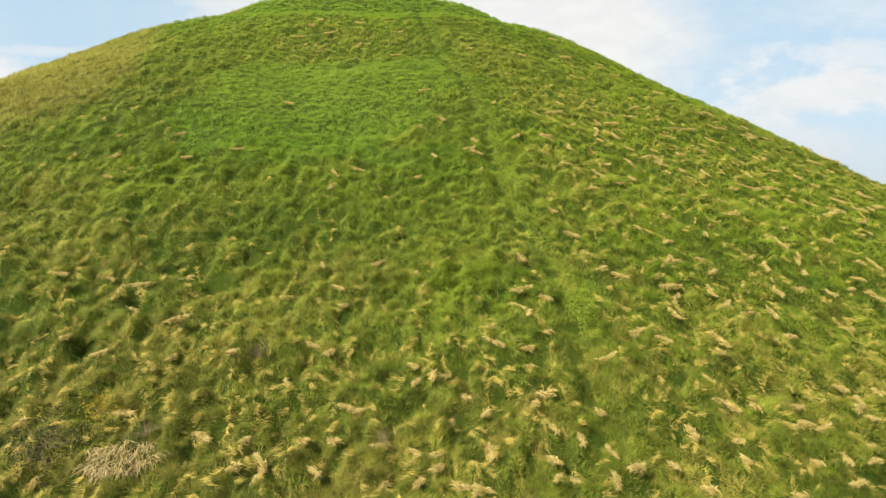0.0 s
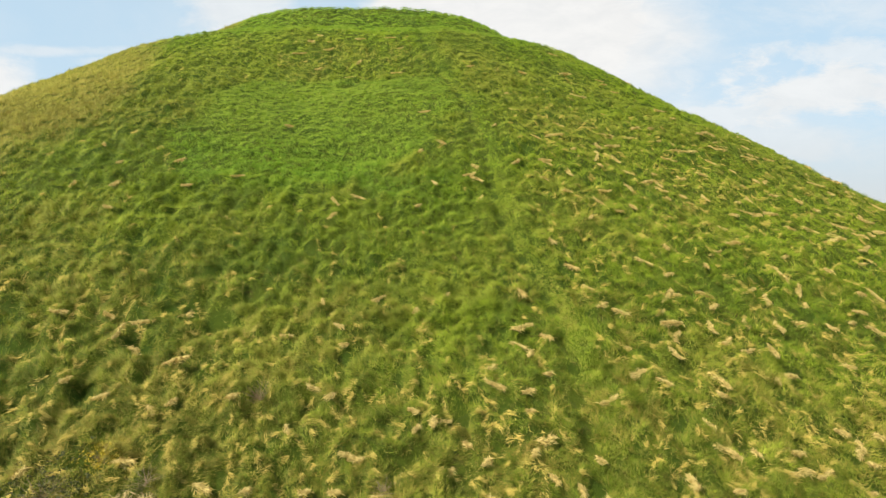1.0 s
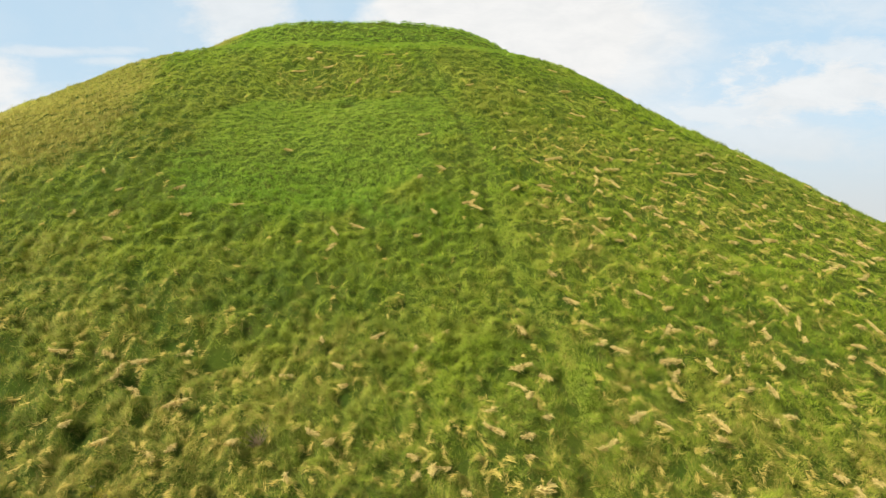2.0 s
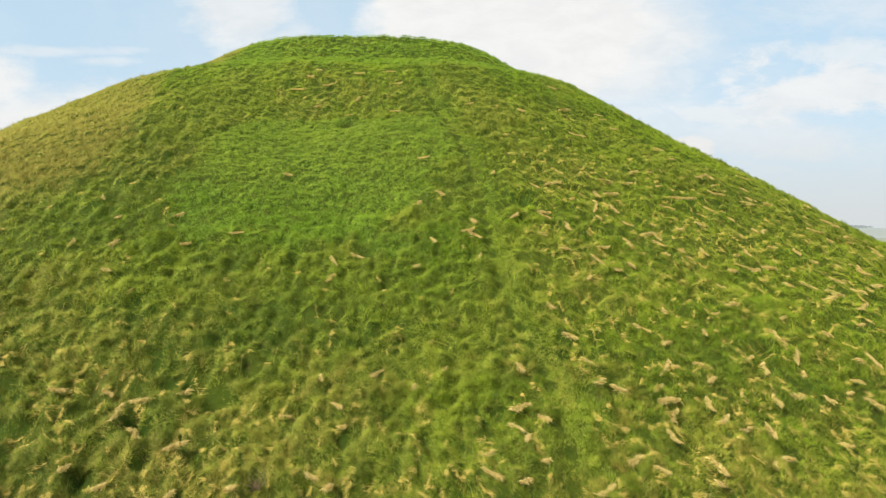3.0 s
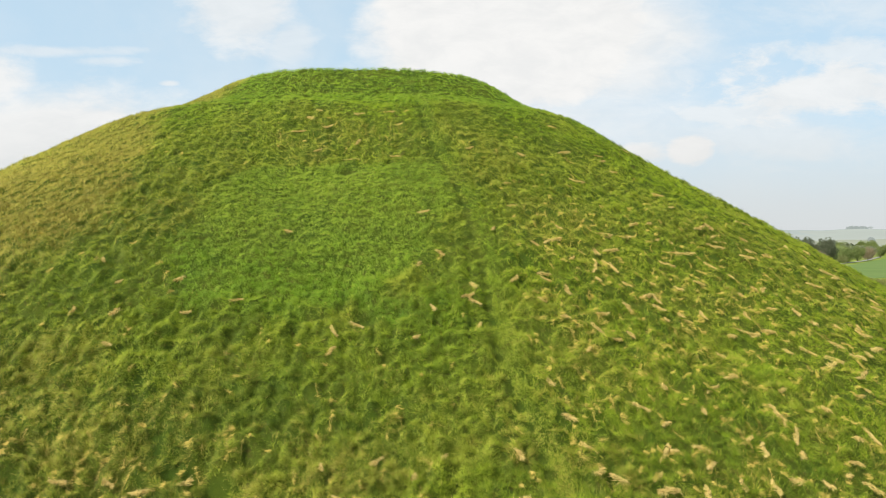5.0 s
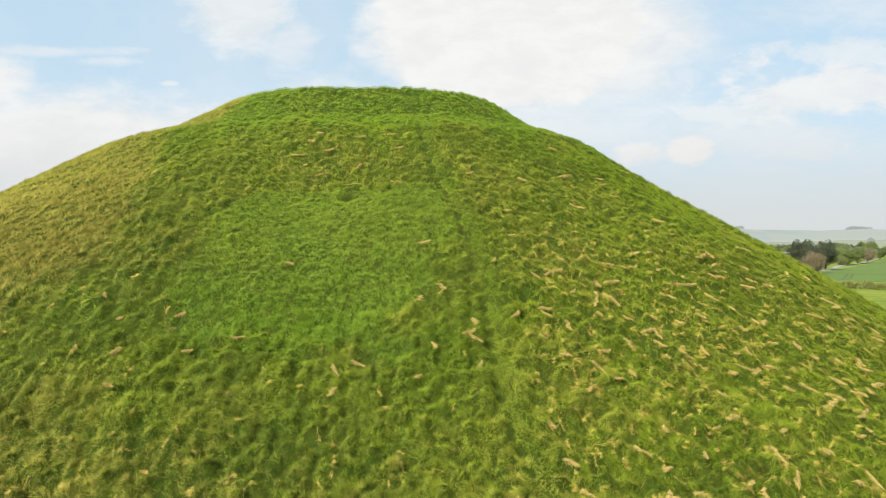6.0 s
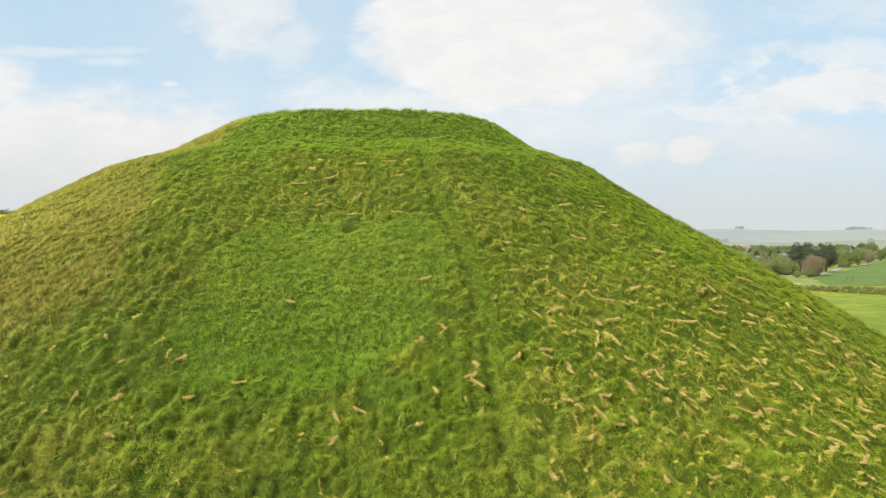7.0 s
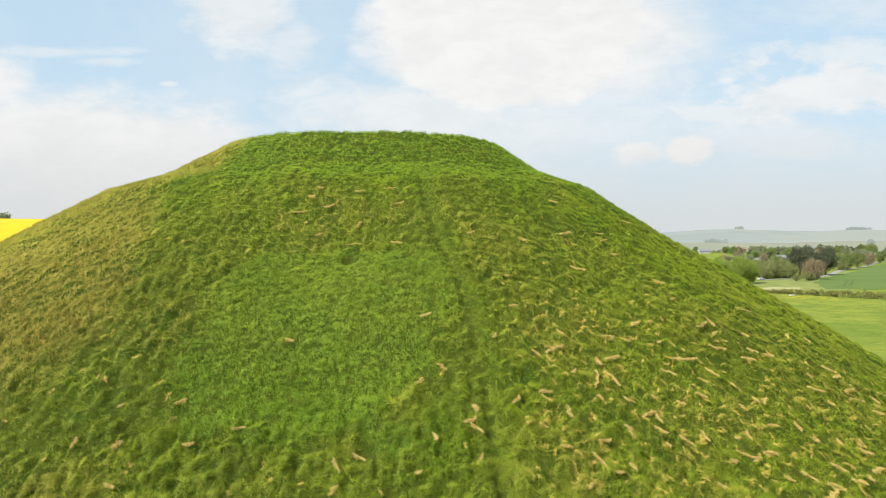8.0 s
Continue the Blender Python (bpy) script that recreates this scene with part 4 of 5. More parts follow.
def dry_tuft(x, y, heading, long, scale, label):
    size = min(range(5), key=lambda c: abs(CRESTS[c] - long))
    ob = new("grass_tuft", tuft_data[size][random.randrange(5)])
    fall = math.degrees(math.atan2(y - HILL_Y, x - HILL_X))
    ob.matrix_world = slope_frame(x, y, heading - fall + random.uniform(-8, 8) + random.choice((0, 180)), scale, 0.0)
    return tagged(ob, label, "grass tuft", "dry grass tufts on the hill")


for rows, label in DRY_TUFTS:
    for x, y, heading, long in rows:
        dry_tuft(x, y, heading, long, random.uniform(0.76, 1.02), label)

extra = np.random.default_rng(19)
for _ in range(600):
    x, y = (float(v) for v in extra.uniform((-14, 16), (30, 44)))
    if extra.random() < 0.10 * float(straw_zone(np.array([x]), np.array([y]))[0]) and float(path_distance(np.array([x]), np.array([y]))[0]) > 0.9:
        dry_tuft(x, y, extra.uniform(-90, 90), extra.uniform(0.3, 0.6), extra.uniform(0.7, 1.0), "thin wisp of dry straw among green grass")


# ---------------------------------------------------------------- dead stems and bramble low on the hill
def stems(r, count, spread, high, thick, droop):
    """Crooked thin stems from one root."""
    bm = bmesh.new()
    for _ in range(count):
        a, out = r.uniform(0, 6.28), r.uniform(0.2, 1.0) * spread
        p = Vector((r.normal(0, 0.12) * spread, r.normal(0, 0.12) * spread, -0.02))
        top = r.uniform(0.5, 1.0) * high
        for k in range(3):
            q = p + Vector((math.cos(a) * out / 3, math.sin(a) * out / 3, top / 3 * (1 - droop * k * 0.55)))
            a += r.normal(0, 0.35)
            bmesh.ops.create_cone(bm, cap_ends=True, segments=4, radius1=thick * (1 - 0.25 * k), radius2=thick * (0.75 - 0.25 * k), depth=(q - p).length * 1.03,
                                  matrix=Matrix.Translation((p + q) / 2) @ (q - p).to_track_quat("Z", "Y").to_matrix().to_4x4())
            p = q
    return bm


def ground_plant(name, x, y, stem_bm, label, leaf=None):
    thing = new(name)
    thing.matrix_world = slope_frame(x, y, 0, 1.0, -0.12)
    part("stem_tangle", stem_bm, STEM, thing)
    if leaf:
        r, count, spread, high, size, mat, word = leaf
        way = r.normal(0, 1, (count, 3)) * np.array([spread * 0.4, spread * 0.4, high * 0.25]) + np.array([0, 0, high * 0.5])
        made = under(polys(word, leaf_cloud(r, way, np.full(count, 0.08), 8, size), np.arange(count * 32).reshape(-1, 4), mat), thing)
        tagged(made, kind="stuff")
    return tagged(thing, label, name.replace("_", " "))


r = np.random.default_rng(77)
YELLOW = leaf_material("yellow_petals", (0.30, 0.22, 0.015), (0.50, 0.38, 0.02), 0.1)
DULL = leaf_material("bramble_leaves", (0.035, 0.050, 0.012), (0.11, 0.10, 0.025), 0.1)
ground_plant("dead_bush", -5.9, 21.0, stems(r, 60, 0.55, 0.75, 0.008, 0.2), "bare grey-brown dead twiggy bush in the grass")
ground_plant("bramble", -10.7, 17.6, stems(r, 70, 1.1, 0.7, 0.009, 0.7), "low tangled brown bramble with dull leaves", (r, 170, 1.5, 0.45, 0.032, DULL, "leaves"))
ground_plant("flowering_weed", -9.8, 18.8, stems(r, 40, 0.5, 0.4, 0.006, 0.4), "low weed with dense yellow flowers", (r, 110, 0.75, 0.4, 0.022, YELLOW, "flowers"))
ground_plant("dead_bush", -8.2, 18.0, stems(r, 34, 0.7, 0.45, 0.008, 0.6), "flattened brown dead stems beside a straw heap")
ground_plant("dead_bush", -1.6, 17.5, stems(r, 26, 0.5, 0.35, 0.007, 0.6), "small brown patch of dead stems")


MATTED = leaf_material("matted_straw", (0.20, 0.14, 0.05), (0.62, 0.47, 0.19), 0.15)


def straw_bunch(x, y, seed):
    """A wide matted bunch of dead grass: fine strands falling outwards from a low crown."""
    r = np.random.default_rng(seed)
    n = 800
    a = r.uniform(0, 6.28, n)
    out = np.sqrt(r.random(n)) * (0.45 + 0.5 * value_noise(np.cos(a) * 2, np.sin(a) * 2, 0.7, seed))
    px, py = np.cos(a) * out * 0.9, np.sin(a) * out * 1.35
    keep = r.random(n) < 0.12 + 1.1 * ease(value_noise(px, py, 0.22, seed + 1), 0.3, 0.6)
    px, py, out = px[keep], py[keep], out[keep]
    n = len(px)
    root = np.stack([px, py, 0.03 + 0.08 * value_noise(px, py, 0.25, seed) * (1 - 0.6 * out)], -1)
    ang = 0.5 * py + r.normal(0, 0.75, n)
    long = r.uniform(0.12, 0.45, n)
    go = np.stack([np.cos(ang), np.sin(ang), 0 * ang], -1)
    mid = root + go * (long * 0.55)[:, None] + np.stack([0 * ang, 0 * ang, r.normal(0.02, 0.03, n)], -1)
    tip = root + go * long[:, None] - np.stack([0 * ang, 0 * ang, r.uniform(0.02, 0.16, n)], -1)
    wide = np.stack([-np.sin(ang), np.cos(ang), 0.3 * r.normal(0, 1, n)], -1) * r.uniform(0.004, 0.008, n)[:, None]
    co = np.stack([root - wide, root + wide, mid + wide, tip, mid - wide], 1).reshape(-1, 3)
    ob = polys("grass_tuft", co, np.arange(len(co)).reshape(-1, 5), MATTED)
    ob.matrix_world = slope_frame(x, y, 0, 1.0, 0.0)
    return tagged(ob, "large matted bunch of pale dead grass", "grass tuft", "dry grass tufts on the hill")


straw_bunch(-8.5, 17.2, 301)


# ---------------------------------------------------------------- trees and bushes
def limb(bm, start, end, thick, thin):
    start, end = Vector(start), Vector(end)
    m = Matrix.Translation((start + end) / 2) @ (end - start).to_track_quat("Z", "Y").to_matrix().to_4x4()
    bmesh.ops.create_cone(bm, cap_ends=True, segments=7, radius1=thick, radius2=thin, depth=(end - start).length, matrix=m)


def tree(name, high, wide, leaf_mat, seed, bare=0.25, each=46, lumps=46, leaf=0.42, spire=0.0):
    """A tree at the origin: a tapered trunk with limbs, and a crown of leaf clumps with gaps."""
    r = np.random.default_rng(seed)
    thing = new(name)
    bm = bmesh.new()
    limb(bm, (0, 0, -0.3), (r.normal(0, 0.2), r.normal(0, 0.2), high * 0.62), 0.03 * high, 0.012 * high)
    for k in range(7):
        a, h0 = k * 2.4 + r.uniform(0, 0.8), high * (bare + 0.06 * k)
        out = wide * r.uniform(0.22, 0.38)
        limb(bm, (0, 0, h0), (math.cos(a) * out, math.sin(a) * out, h0 + high * r.uniform(0.12, 0.26)), 0.012 * high, 0.004 * high)
    part("trunk", bm, BARK, thing)
    way = r.normal(0, 1, (lumps, 3))
    way /= np.linalg.norm(way, axis=1, keepdims=True)
    fill = r.uniform(0.45, 0.95, lumps)[:, None]
    body = high * (1 - bare)
    centres = way * fill * np.array([wide * 0.42, wide * 0.42, body * 0.42])
    centres[:, :2] *= (1 - spire * (centres[:, 2:3] / (body * 0.5)))
    centres[:, 2] += high * bare + body * 0.5
    radii = wide * r.uniform(0.09, 0.17, lumps)
    crown = polys("crown", leaf_cloud(r, centres, radii, each, leaf), np.arange(lumps * each * 4).reshape(-1, 4), leaf_mat)
    under(crown, thing)
    return thing


def plant(source, x, y, scale, turn, label, category="tree", group=""):
    m = pose(x, y, float(ground_height(x, y)), 0, 0, turn) @ Matrix.Scale(scale, 4)
    made = copy_thing(source, m)
    return tagged(made, label, category, group)


KINDS = {
    "broad": tree("broadleaf_tree", 18.0, 17.0, LEAF_OAK, 1, 0.03, 95, 60, 0.40),
    "front": tree("lime_tree", 18.0, 16.0, LEAF_BRIGHT, 12, 0.03, 150, 64, 0.34),
    "pine": tree("pine_tree", 24.0, 20.0, LEAF_PINE, 2, 0.05, 110, 70, 0.42, 0.12),
    "brown": tree("budding_tree", 15.0, 18.0, LEAF_BROWN, 3, 0.02, 110, 60, 0.28),
    "lime": tree("spring_tree", 13.0, 14.0, LEAF_LIME, 4, 0.03, 80, 50, 0.38),
    "olive": tree("willow_bush", 12.0, 18.0, LEAF_OLIVE, 5, 0.0, 95, 60, 0.36),
    "shrub": tree("shrub", 5.0, 8.0, LEAF_OAK, 6, 0.0, 100, 30, 0.22),
    "scrub": tree("scrub_bush", 6.0, 10.0, LEAF_OLIVE, 7, 0.0, 100, 30, 0.22),
    "far_broad": tree("broadleaf_tree", 16.0, 16.0, LEAF_FAR, 8, 0.02, 22, 44, 0.9),
    "far_lime": tree("spring_tree", 13.0, 14.0, LEAF_LIME, 9, 0.02, 20, 40, 0.85),
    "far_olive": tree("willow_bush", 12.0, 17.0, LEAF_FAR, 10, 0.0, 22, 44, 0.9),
    "far_brown": tree("budding_tree", 13.0, 15.0, LEAF_BROWN, 11, 0.02, 22, 44, 0.8),
}
# kind, x, y, scale, label
WOODS = [
    ("front", 171, 402, 0.98, "bright green leafy tree beside the lane"),
    ("front", 180, 396, 1.02, "tall leafy green tree beside the lane"),
    ("front", 187, 400, 0.80, "leafy green tree in full leaf"),
    ("pine", 263, 484, 0.99, "tall dark green pine with a broad crown"),
    ("pine", 273, 492, 1.0, "dark pine in a clump beside the road"),
    ("pine", 283, 486, 0.98, "dark green pine with bare lower trunk"),
    ("brown", 246, 437, 1.0, "brown budding tree in front of dark pines"),
    ("olive", 237, 466, 1.1, "broad olive-green willow bush beside the lane"),
    ("olive", 226, 478, 0.9, "pale olive-green willow bush by the lane"),
    ("shrub", 233, 447, 1.0, "low dark green shrub at the roadside"),
    ("scrub", 236, 424, 0.9, "low scrub bush on the verge"),
    ("scrub", 226, 420, 0.7, "low reddish scrub on the verge"),
    ("olive", 213, 470, 0.85, "pale willow bush behind the lane"),
    ("olive", 225, 500, 1.0, "broad willow bush in a hedgerow"),
    ("olive", 244, 505, 0.95, "olive-green willow bush in a hedgerow"),
    ("olive", 222, 452, 0.80, "dense olive-green willow bush beside the lane"),
    ("olive", 232, 456, 0.85, "rounded pale willow bush behind the lane"),
    ("olive", 243, 461, 0.80, "olive-green willow bush near dark pines"),
    ("scrub", 218, 447, 1.1, "low olive scrub beside the lane"),
    ("scrub", 252, 453, 1.0, "low olive scrub near the pines"),
    ("olive", 250, 478, 0.90, "pale willow bush in front of dark pines"),
    ("scrub", 250, 442, 1.0, "low olive scrub under a brown tree"),
    ("scrub", 241, 432, 0.9, "low olive scrub on the verge"),
    ("lime", 300, 560, 1.0, "pale spring tree behind dark pines"),
    ("scrub", 300, 520, 1.0, "low olive bush beside the road"),
    ("lime", 347, 575, 1.2, "fresh green spring tree near the road"),
    ("broad", 357, 580, 0.95, "green tree behind the road"),
    ("scrub", 345, 568, 1.15, "pale green bush at the road edge"),
    ("broad", 385, 610, 0.9, "green leafy tree along the road"),
    ("brown", 414, 640, 0.92, "brown budding tree at the field edge"),
    ("broad", 486, 730, 0.9, "dark leafy tree at the end of the road"),
    ("broad", 510, 740, 1.2, "large leafy tree beyond the wheat field"),
    ("lime", 400, 840, 1.0, "pale spring tree among the houses"),
    ("pine", 394, 790, 0.52, "small dark conifer beside a barn"),
    ("lime", 408, 860, 0.95, "pale green tree near the farm"),
    ("lime", 470, 940, 1.25, "tall pale green tree behind the farm"),
    ("lime", 372, 800, 0.7, "small yellow-green tree by a cottage"),
    ("broad", 560, 1150, 1.0, "distant tree in a row"),
    ("broad", 520, 1210, 0.8, "distant round tree beside a roof"),
    ("lime", 500, 1300, 1.0, "distant pale tree on the plain"),
    ("broad", 535, 1240, 0.9, "distant dark tree on the plain"),
    ("broad", 660, 1010, 1.1, "distant dark tree in a hedge row"),
    ("broad", 690, 1080, 1.2, "distant tree in a dark row"),
    ("broad", 640, 1060, 1.1, "distant tree in a dark row"),
    ("olive", 700, 960, 1.1, "distant olive-green willow on the plain"),
    ("broad", 560, 1020, 1.0, "distant dark tree behind the pines"),
    ("broad", 530, 1000, 0.9, "distant dark tree behind the farm"),
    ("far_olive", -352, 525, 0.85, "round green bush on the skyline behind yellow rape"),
]
belt = np.random.default_rng(91)
for ax, ay, bx, by, many, low, high in ((255, 560, 330, 590, 5, 0.7, 1.0), (295, 700, 470, 720, 13, 0.7, 1.0), (400, 900, 640, 960, 15, 0.75, 1.1), (500, 1150, 860, 1200, 17, 0.9, 1.3)):
    for k in range(many):
        kind = ("far_lime", "far_broad", "far_olive", "far_broad", "far_brown", "far_broad", "far_lime", "far_olive", "far_olive")[int(belt.integers(0, 9))]
        t = (k + belt.uniform(-0.3, 0.3)) / many
        word = {"far_lime": "pale spring-green tree", "far_broad": "dark green leafy tree", "far_olive": "olive-green willow", "far_brown": "brown budding tree"}[kind]
        WOODS.append((kind, ax + (bx - ax) * t, ay + (by - ay) * t + belt.normal(0, 12), float(belt.uniform(low, high)), word + " in a belt of trees"))
for k, (kind, x, y, scale, label) in enumerate(WOODS):
    plant(KINDS[kind], x, y, scale, k * 67, label, "bush" if kind in ("shrub", "scrub") else "tree", "trees on the plain")
for source in KINDS.values():
    for ob in (*source.children_recursive, source):
        bpy.data.objects.remove(ob)


def leafy_row(name, points, high0, high1, wide, mat, seed, leaf=0.4, step=1.6, each=34):
    """A hedge along a line: overlapping leaf clumps of uneven height."""
    r = np.random.default_rng(seed)
    centres, radii = [], []
    total = sum(math.dist(a, b) for a, b in zip(points, points[1:]))
    gone = 0.0
    for a, b in zip(points, points[1:]):
        span = math.dist(a, b)
        for k in range(max(1, int(span / step))):
            t = k * step / span
            high = (high0 + (high1 - high0) * (gone + t * span) / total) * r.uniform(0.65, 1.15)
            x, y = a[0] + (b[0] - a[0]) * t, a[1] + (b[1] - a[1]) * t
            base = float(ground_height(x, y))
            for lift in (0.25, 0.6, 0.85):
                centres.append((x + r.normal(0, wide * 0.25), y + r.normal(0, wide * 0.25), base + high * lift))
                radii.append(max(0.5, high * 0.26) * r.uniform(0.8, 1.25))
        gone += span
    centres, radii = np.array(centres), np.array(radii)
    return polys(name, leaf_cloud(r, centres, radii, each, leaf), np.arange(len(centres) * each * 4).reshape(-1, 4), mat)


hedge = leafy_row("hedge", [(146, 348), (160, 332), (180, 310), (197, 292), (215, 274)], 1.1, 4.2, 2.0, LEAF_HEDGE, 31, 0.20, 0.75, 80)
tagged(hedge, "overgrown olive-green hedge between two fields", "hedge")
far_wood = leafy_row("far_wood", [(500, 1080), (560, 1090), (640, 1130), (760, 1180)], 11, 13, 14, LEAF_PINE, 32, 1.1, 6.0, 26)
tagged(far_wood, "dark strip of distant woodland", "wood", kind="stuff")
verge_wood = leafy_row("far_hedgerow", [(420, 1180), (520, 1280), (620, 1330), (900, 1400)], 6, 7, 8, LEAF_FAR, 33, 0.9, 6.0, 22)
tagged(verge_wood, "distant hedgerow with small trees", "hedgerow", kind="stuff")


# ---------------------------------------------------------------- fields, road and far downs
def field(name, corners, mat, lift, label, category):
    """A flat field laid on the plain: its corners in order."""
    bm = bmesh.new()
    soft = []
    for (ax, ay), (bx, by) in zip(corners, corners[1:] + corners[:1]):
        for k in range(10):
            x, y = ax + (bx - ax) * k / 10, ay + (by - ay) * k / 10
            soft.append((x + float(value_noise(x, y, 6.0, 71) - 0.5) * 3.5, y + float(value_noise(x, y, 6.0, 72) - 0.5) * 7))
    corners = soft
    low = [bm.verts.new((x, y, float(ground_height(x, y)) - 0.3)) for x, y in corners]
    top = [bm.verts.new((x, y, 0.02 + lift)) for x, y in corners]
    bm.faces.new(top)
    for k in range(len(corners)):
        j = (k + 1) % len(corners)
        bm.faces.new((low[k], low[j], top[j], top[k]))
    bmesh.ops.recalc_face_normals(bm, faces=bm.faces)
    data = bpy.data.meshes.new(name)
    bm.to_mesh(data)
    bm.free()
    data.materials.append(mat)
    return tagged(new(name, data), label, category, kind="structure")


def strip(name, points, wide, mat, lift, label, category):
    """A ribbon of the given width along a line on the plain."""
    p = np.array(points, float)
    way = np.gradient(p, axis=0)
    way /= np.linalg.norm(way, axis=1, keepdims=True)
    off = np.stack([-way[:, 1], way[:, 0]], -1) * wide / 2
    xs, ys = np.stack([p[:, 0] - off[:, 0], p[:, 0] + off[:, 0]], 1), np.stack([p[:, 1] - off[:, 1], p[:, 1] + off[:, 1]], 1)
    return tagged(sheet(name, xs, ys, np.full(xs.shape, 0.02 + lift), mat), label, category, kind="structure")


meadow = np.random.default_rng(64)
mx, my = meadow.uniform(55, 270, 16000), meadow.uniform(110, 345, 16000)
ok = (meadow.random(16000) < 0.08 + 0.5 * ease(value_noise(mx, my, 14.0, 81) * 0.6 + value_noise(mx, my, 4.0, 82) * 0.4, 0.45, 0.65)) & (my < 326 - 1.08 * (mx - 160)) & (np.hypot(mx - HILL_X, my - HILL_Y) > 95)
mx, my = np.repeat(mx[ok], 5), np.repeat(my[ok], 5)
turn, long = meadow.uniform(0, 6.28, len(mx)), meadow.uniform(0.2, 0.55, len(mx))
base = np.stack([mx + meadow.normal(0, 0.22, len(mx)), my + meadow.normal(0, 0.22, len(mx)), ground_height(mx, my) - 0.02], -1)
wide = np.stack([-np.sin(turn), np.cos(turn), 0 * turn], -1) * 0.16
tip = base + np.stack([np.cos(turn) * long, np.sin(turn) * long, meadow.uniform(0.06, 0.20, len(mx))], -1)
tussocks = polys("meadow_tussocks", np.stack([base - wide, base + wide, tip], 1).reshape(-1, 3), np.arange(3 * len(mx)).reshape(-1, 3), MEADOW_TUFT)
tagged(tussocks, "scattered darker tussocks in the pasture", "grass", kind="stuff")

field("wheat_field", [(205, 352), (233, 348), (300, 348), (560, 700), (480, 712), (338, 540), (272, 465), (226, 400)], CROP, 0.10, "dark green field of young wheat", "field")
field("verge", [(166, 350), (215, 345), (226, 400), (272, 465), (338, 540), (330, 548), (250, 455), (195, 420)], ROUGH_GRASS, 0.02, "rough pale green verge beside the road", "verge")
field("field_margin", [(166, 362), (199, 368), (192, 352), (160, 346)], PALE_STRIP, 0.06, "bare pale margin of a field", "field")
strip("road", [(150, 430), (190, 428), (225, 440), (262, 460), (300, 505), (335, 555), (400, 625), (520, 780)], 4.6, ASPHALT, 0.14, "grey asphalt country road", "road")
strip("tramline", [(218, 365), (231, 378), (243, 396), (262, 425)], 0.7, TRACK, 0.16, "dark wheel track through the wheat", "track")
strip("tramline", [(221, 364), (234, 377), (246, 395), (265, 424)], 0.7, TRACK, 0.16, "dark wheel track through the wheat", "track")

la, ls = np.meshgrid(np.linspace(250, 502, 60), np.linspace(-420, 110, 60))
rx, ry = -0.56 * la + 0.83 * ls, 0.83 * la + 0.56 * ls
rape = sheet("rape_field", rx, ry, ground_height(rx, ry) + 0.6 + 0.25 * value_noise(rx, ry, 3.0, 50), RAPE)
tagged(rape, "bright yellow field of flowering rape on a rise", "field", kind="structure")


def down(name, far, rows, mat, near, label):
    """A line of far hills: tops as (degrees to the right, height)."""
    az = np.radians(np.linspace(-75, 75, 240))
    top = np.interp(np.degrees(az), [a for a, _ in rows], [h for _, h in rows])
    top = top + (value_noise(np.degrees(az), np.zeros_like(az), 1.2, 60) - 0.5) * 3
    t = np.linspace(0, 1, 12)[:, None]
    reach = near + (far - near) * t + 0 * az
    z = top * (t * t * (3 - 2 * t)) - 0.5
    return tagged(sheet(name, reach * np.sin(az), reach * np.cos(az), z, mat), label, "downs", kind="structure")


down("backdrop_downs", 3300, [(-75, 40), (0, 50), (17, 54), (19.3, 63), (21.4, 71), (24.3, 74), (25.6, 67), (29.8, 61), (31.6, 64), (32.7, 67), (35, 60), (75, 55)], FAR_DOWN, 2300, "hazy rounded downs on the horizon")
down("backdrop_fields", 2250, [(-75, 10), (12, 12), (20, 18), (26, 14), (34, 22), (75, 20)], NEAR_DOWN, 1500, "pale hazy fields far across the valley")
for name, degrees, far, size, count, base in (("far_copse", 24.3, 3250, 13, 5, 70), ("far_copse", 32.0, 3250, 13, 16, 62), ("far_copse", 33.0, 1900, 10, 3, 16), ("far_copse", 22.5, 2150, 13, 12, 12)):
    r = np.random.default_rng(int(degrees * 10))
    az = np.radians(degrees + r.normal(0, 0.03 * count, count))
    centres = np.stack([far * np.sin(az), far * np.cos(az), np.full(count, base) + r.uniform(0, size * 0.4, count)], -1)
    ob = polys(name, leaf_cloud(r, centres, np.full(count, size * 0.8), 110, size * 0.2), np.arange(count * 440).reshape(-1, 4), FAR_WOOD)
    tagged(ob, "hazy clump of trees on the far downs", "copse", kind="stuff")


# ---------------------------------------------------------------- houses, car and trough on the plain
def box(bm, x0, x1, y0, y1, z0, z1):
    m = Matrix.Translation(((x0 + x1) / 2, (y0 + y1) / 2, (z0 + z1) / 2)) @ Matrix.Diagonal((x1 - x0, y1 - y0, z1 - z0, 1))
    bmesh.ops.create_cube(bm, size=1, matrix=m)


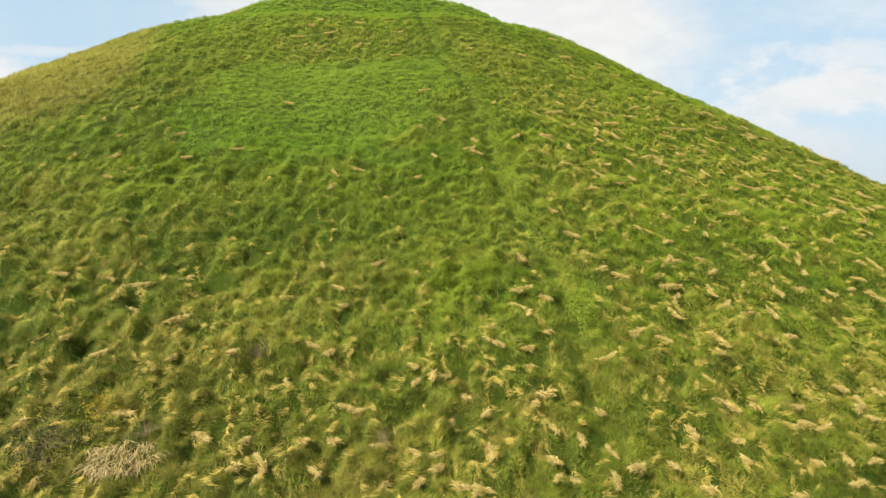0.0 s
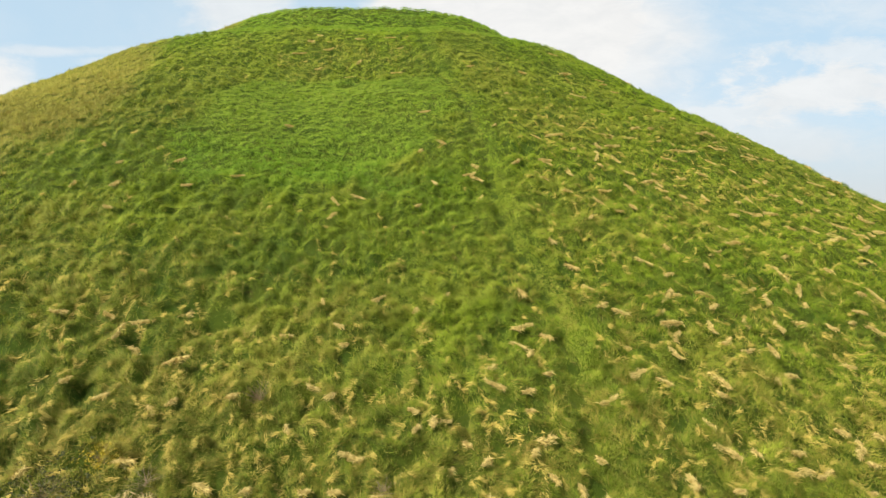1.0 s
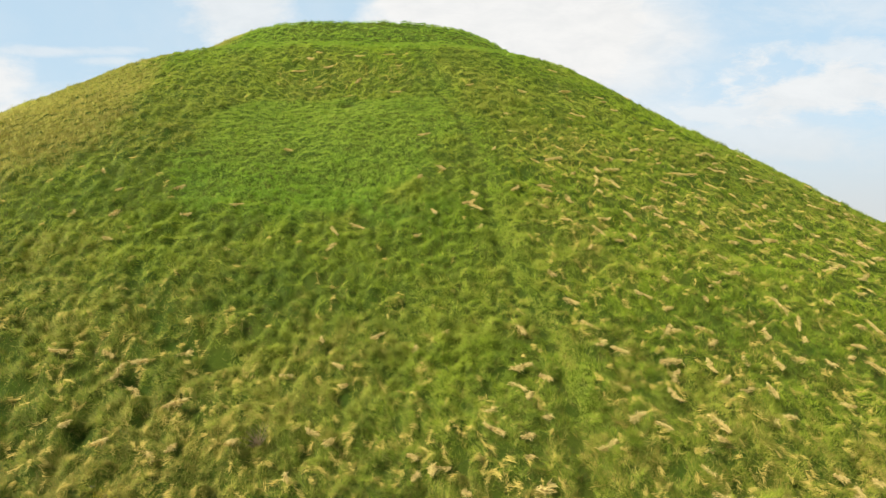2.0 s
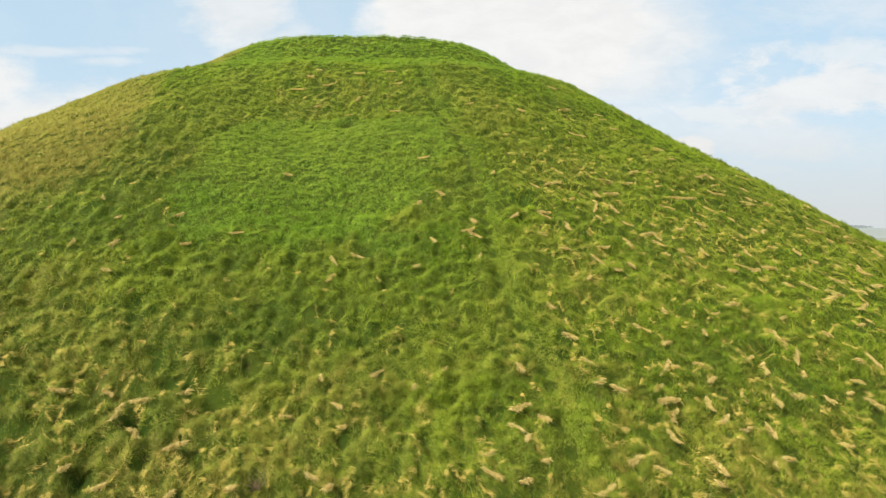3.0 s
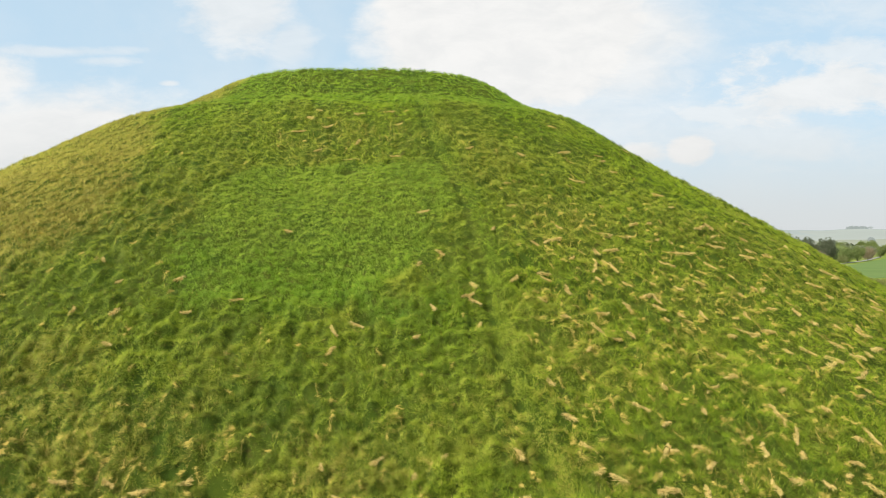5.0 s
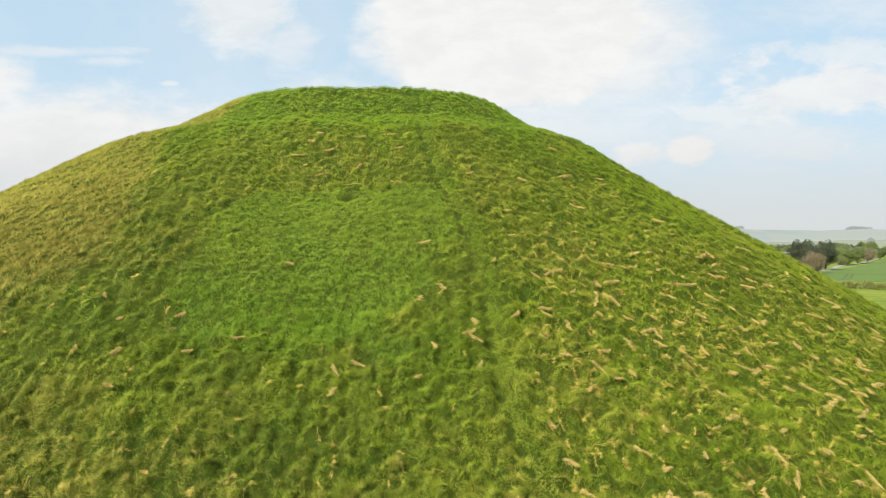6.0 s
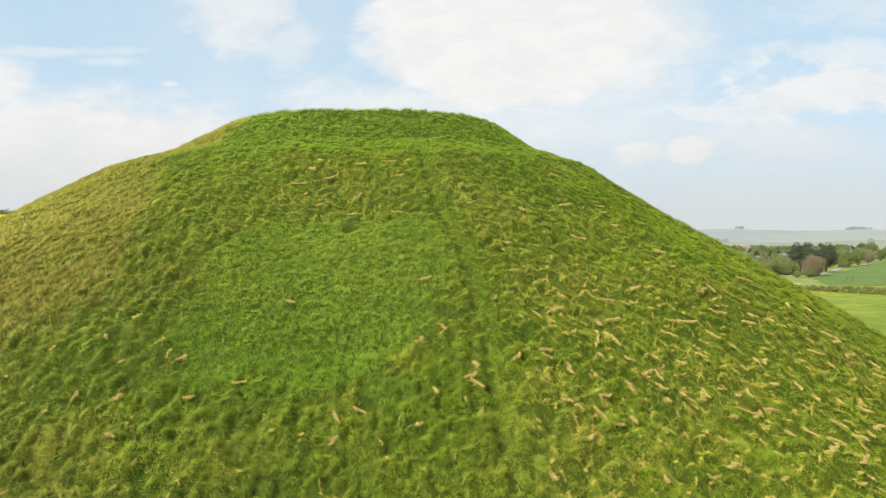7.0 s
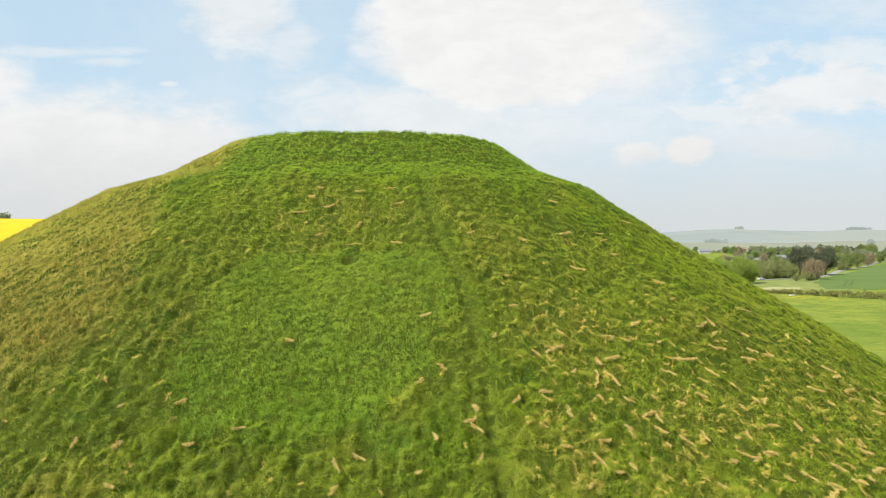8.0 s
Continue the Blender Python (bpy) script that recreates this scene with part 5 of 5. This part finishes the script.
def house(name, x, y, turn, long, deep, eaves, ridge, roof_mat, label, panes):
    """A gabled house: walls, overhanging roof with thickness, windows and a chimney."""
    thing = new(name)
    bm = bmesh.new()
    box(bm, -long / 2, long / 2, -deep / 2, deep / 2, -0.3, eaves)
    for sx in (-long / 2, long / 2 - 0.3):
        a = [bm.verts.new((sx + dx, yy, zz)) for dx in (0, 0.3) for yy, zz in ((-deep / 2, eaves), (deep / 2, eaves), (0, ridge - 0.1))]
        for f in ((0, 1, 2), (5, 4, 3), (0, 3, 4, 1), (1, 4, 5, 2), (2, 5, 3, 0)):
            bm.faces.new([a[k] for k in f])
    part("wall", bm, WHITE_WALL, thing)
    bm = bmesh.new()
    o, t = 0.5, 0.25
    for s in (-1, 1):
        a = [bm.verts.new(v) for v in ((-long / 2 - o, s * (deep / 2 + o), eaves - 0.25), (long / 2 + o, s * (deep / 2 + o), eaves - 0.25), (long / 2 + o, 0, ridge), (-long / 2 - o, 0, ridge))]
        b = [bm.verts.new(v.co + Vector((0, 0, t))) for v in a]
        for f in ((a[3], a[2], a[1], a[0]), b, (a[0], a[1], b[1], b[0]), (a[1], a[2], b[2], b[1]), (a[2], a[3], b[3], b[2]), (a[3], a[0], b[0], b[3])):
            bm.faces.new(f)
    roof = part("roof", bm, roof_mat, thing)
    bm = bmesh.new()
    box(bm, long * 0.3, long * 0.3 + 0.9, -0.4, 0.4, ridge - 0.5, ridge + 1.1)
    part("chimney", bm, TILE, roof)
    for k in range(panes):
        bm = bmesh.new()
        px = -long / 2 + (k + 0.5) * long / panes
        box(bm, px - 0.6, px + 0.6, -deep / 2 - 0.06, -deep / 2 + 0.1, eaves * 0.35, eaves * 0.8)
        part("window", bm, DARK_GLASS, thing)
    thing.matrix_world = pose(x, y, float(ground_height(x, y)), 0, 0, turn)
    return tagged(thing, label, "house", "houses of the village")


house("barn", 432, 822, -12, 26, 9, 3.6, 6.5, SLATE, "long low white farm building with a slate roof", 6)
house("house", 575, 1100, -20, 18, 8, 4.5, 8.5, TILE, "distant white house with a red tiled roof", 4)
house("house", 497, 1250, 10, 24, 9, 4.2, 8.0, SLATE, "distant white cottage with a grey roof", 4)
house("house", 630, 1400, 0, 36, 10, 4.5, 9.5, TILE, "distant long house with a brown roof", 5)
house("outbuilding", 402, 830, 0, 14, 5, 2.0, 3.2, SLATE, "small white outbuilding at the farm", 2)


def car(x, y, turn):
    thing = new("car")
    bm = bmesh.new()
    box(bm, -2.1, 2.1, -0.88, 0.88, 0.3, 0.85)
    bmesh.ops.bevel(bm, geom=bm.edges[:], offset=0.12, segments=2, affect="EDGES")
    part("body", bm, CAR_PAINT, thing)
    bm = bmesh.new()
    bmesh.ops.create_cone(bm, cap_ends=True, segments=4, radius1=1.6, radius2=1.1, depth=0.6, matrix=pose(-0.2, 0, 1.13) @ Matrix.Diagonal((1.15, 0.72, 1, 1)) @ pose(0, 0, 0, 0, 0, 45))
    part("cabin", bm, DARK_GLASS, thing)
    bm = bmesh.new()
    box(bm, -1.15, 0.75, -0.6, 0.6, 1.42, 1.47)
    part("roof", bm, CAR_PAINT, thing)
    for wx in (-1.3, 1.3):
        for wy in (-0.82, 0.82):
            bm = bmesh.new()
            bmesh.ops.create_cone(bm, cap_ends=True, segments=16, radius1=0.33, radius2=0.33, depth=0.22, matrix=pose(wx, wy, 0.33, 90))
            part("wheel", bm, RUBBER, thing)
    thing.matrix_world = pose(x, y, 0.17, 0, 0, turn)
    return tagged(thing, "small white car on the country road", "car")


car(210, 433.5, 12)
trough = new("water_trough")
bm = bmesh.new()
box(bm, -1.4, 1.4, -0.4, 0.4, 0.0, 0.12)
for x0, x1, y0, y1 in ((-1.4, 1.4, -0.4, -0.33), (-1.4, 1.4, 0.33, 0.4), (-1.4, -1.33, -0.33, 0.33), (1.33, 1.4, -0.33, 0.33)):
    box(bm, x0, x1, y0, y1, 0.12, 0.6)
part("tank", bm, WHITE_WALL, trough)
trough.matrix_world = pose(166.5, 313, float(ground_height(166.5, 313)), 0, 0, 20)
tagged(trough, "pale water trough standing in the meadow", "trough")
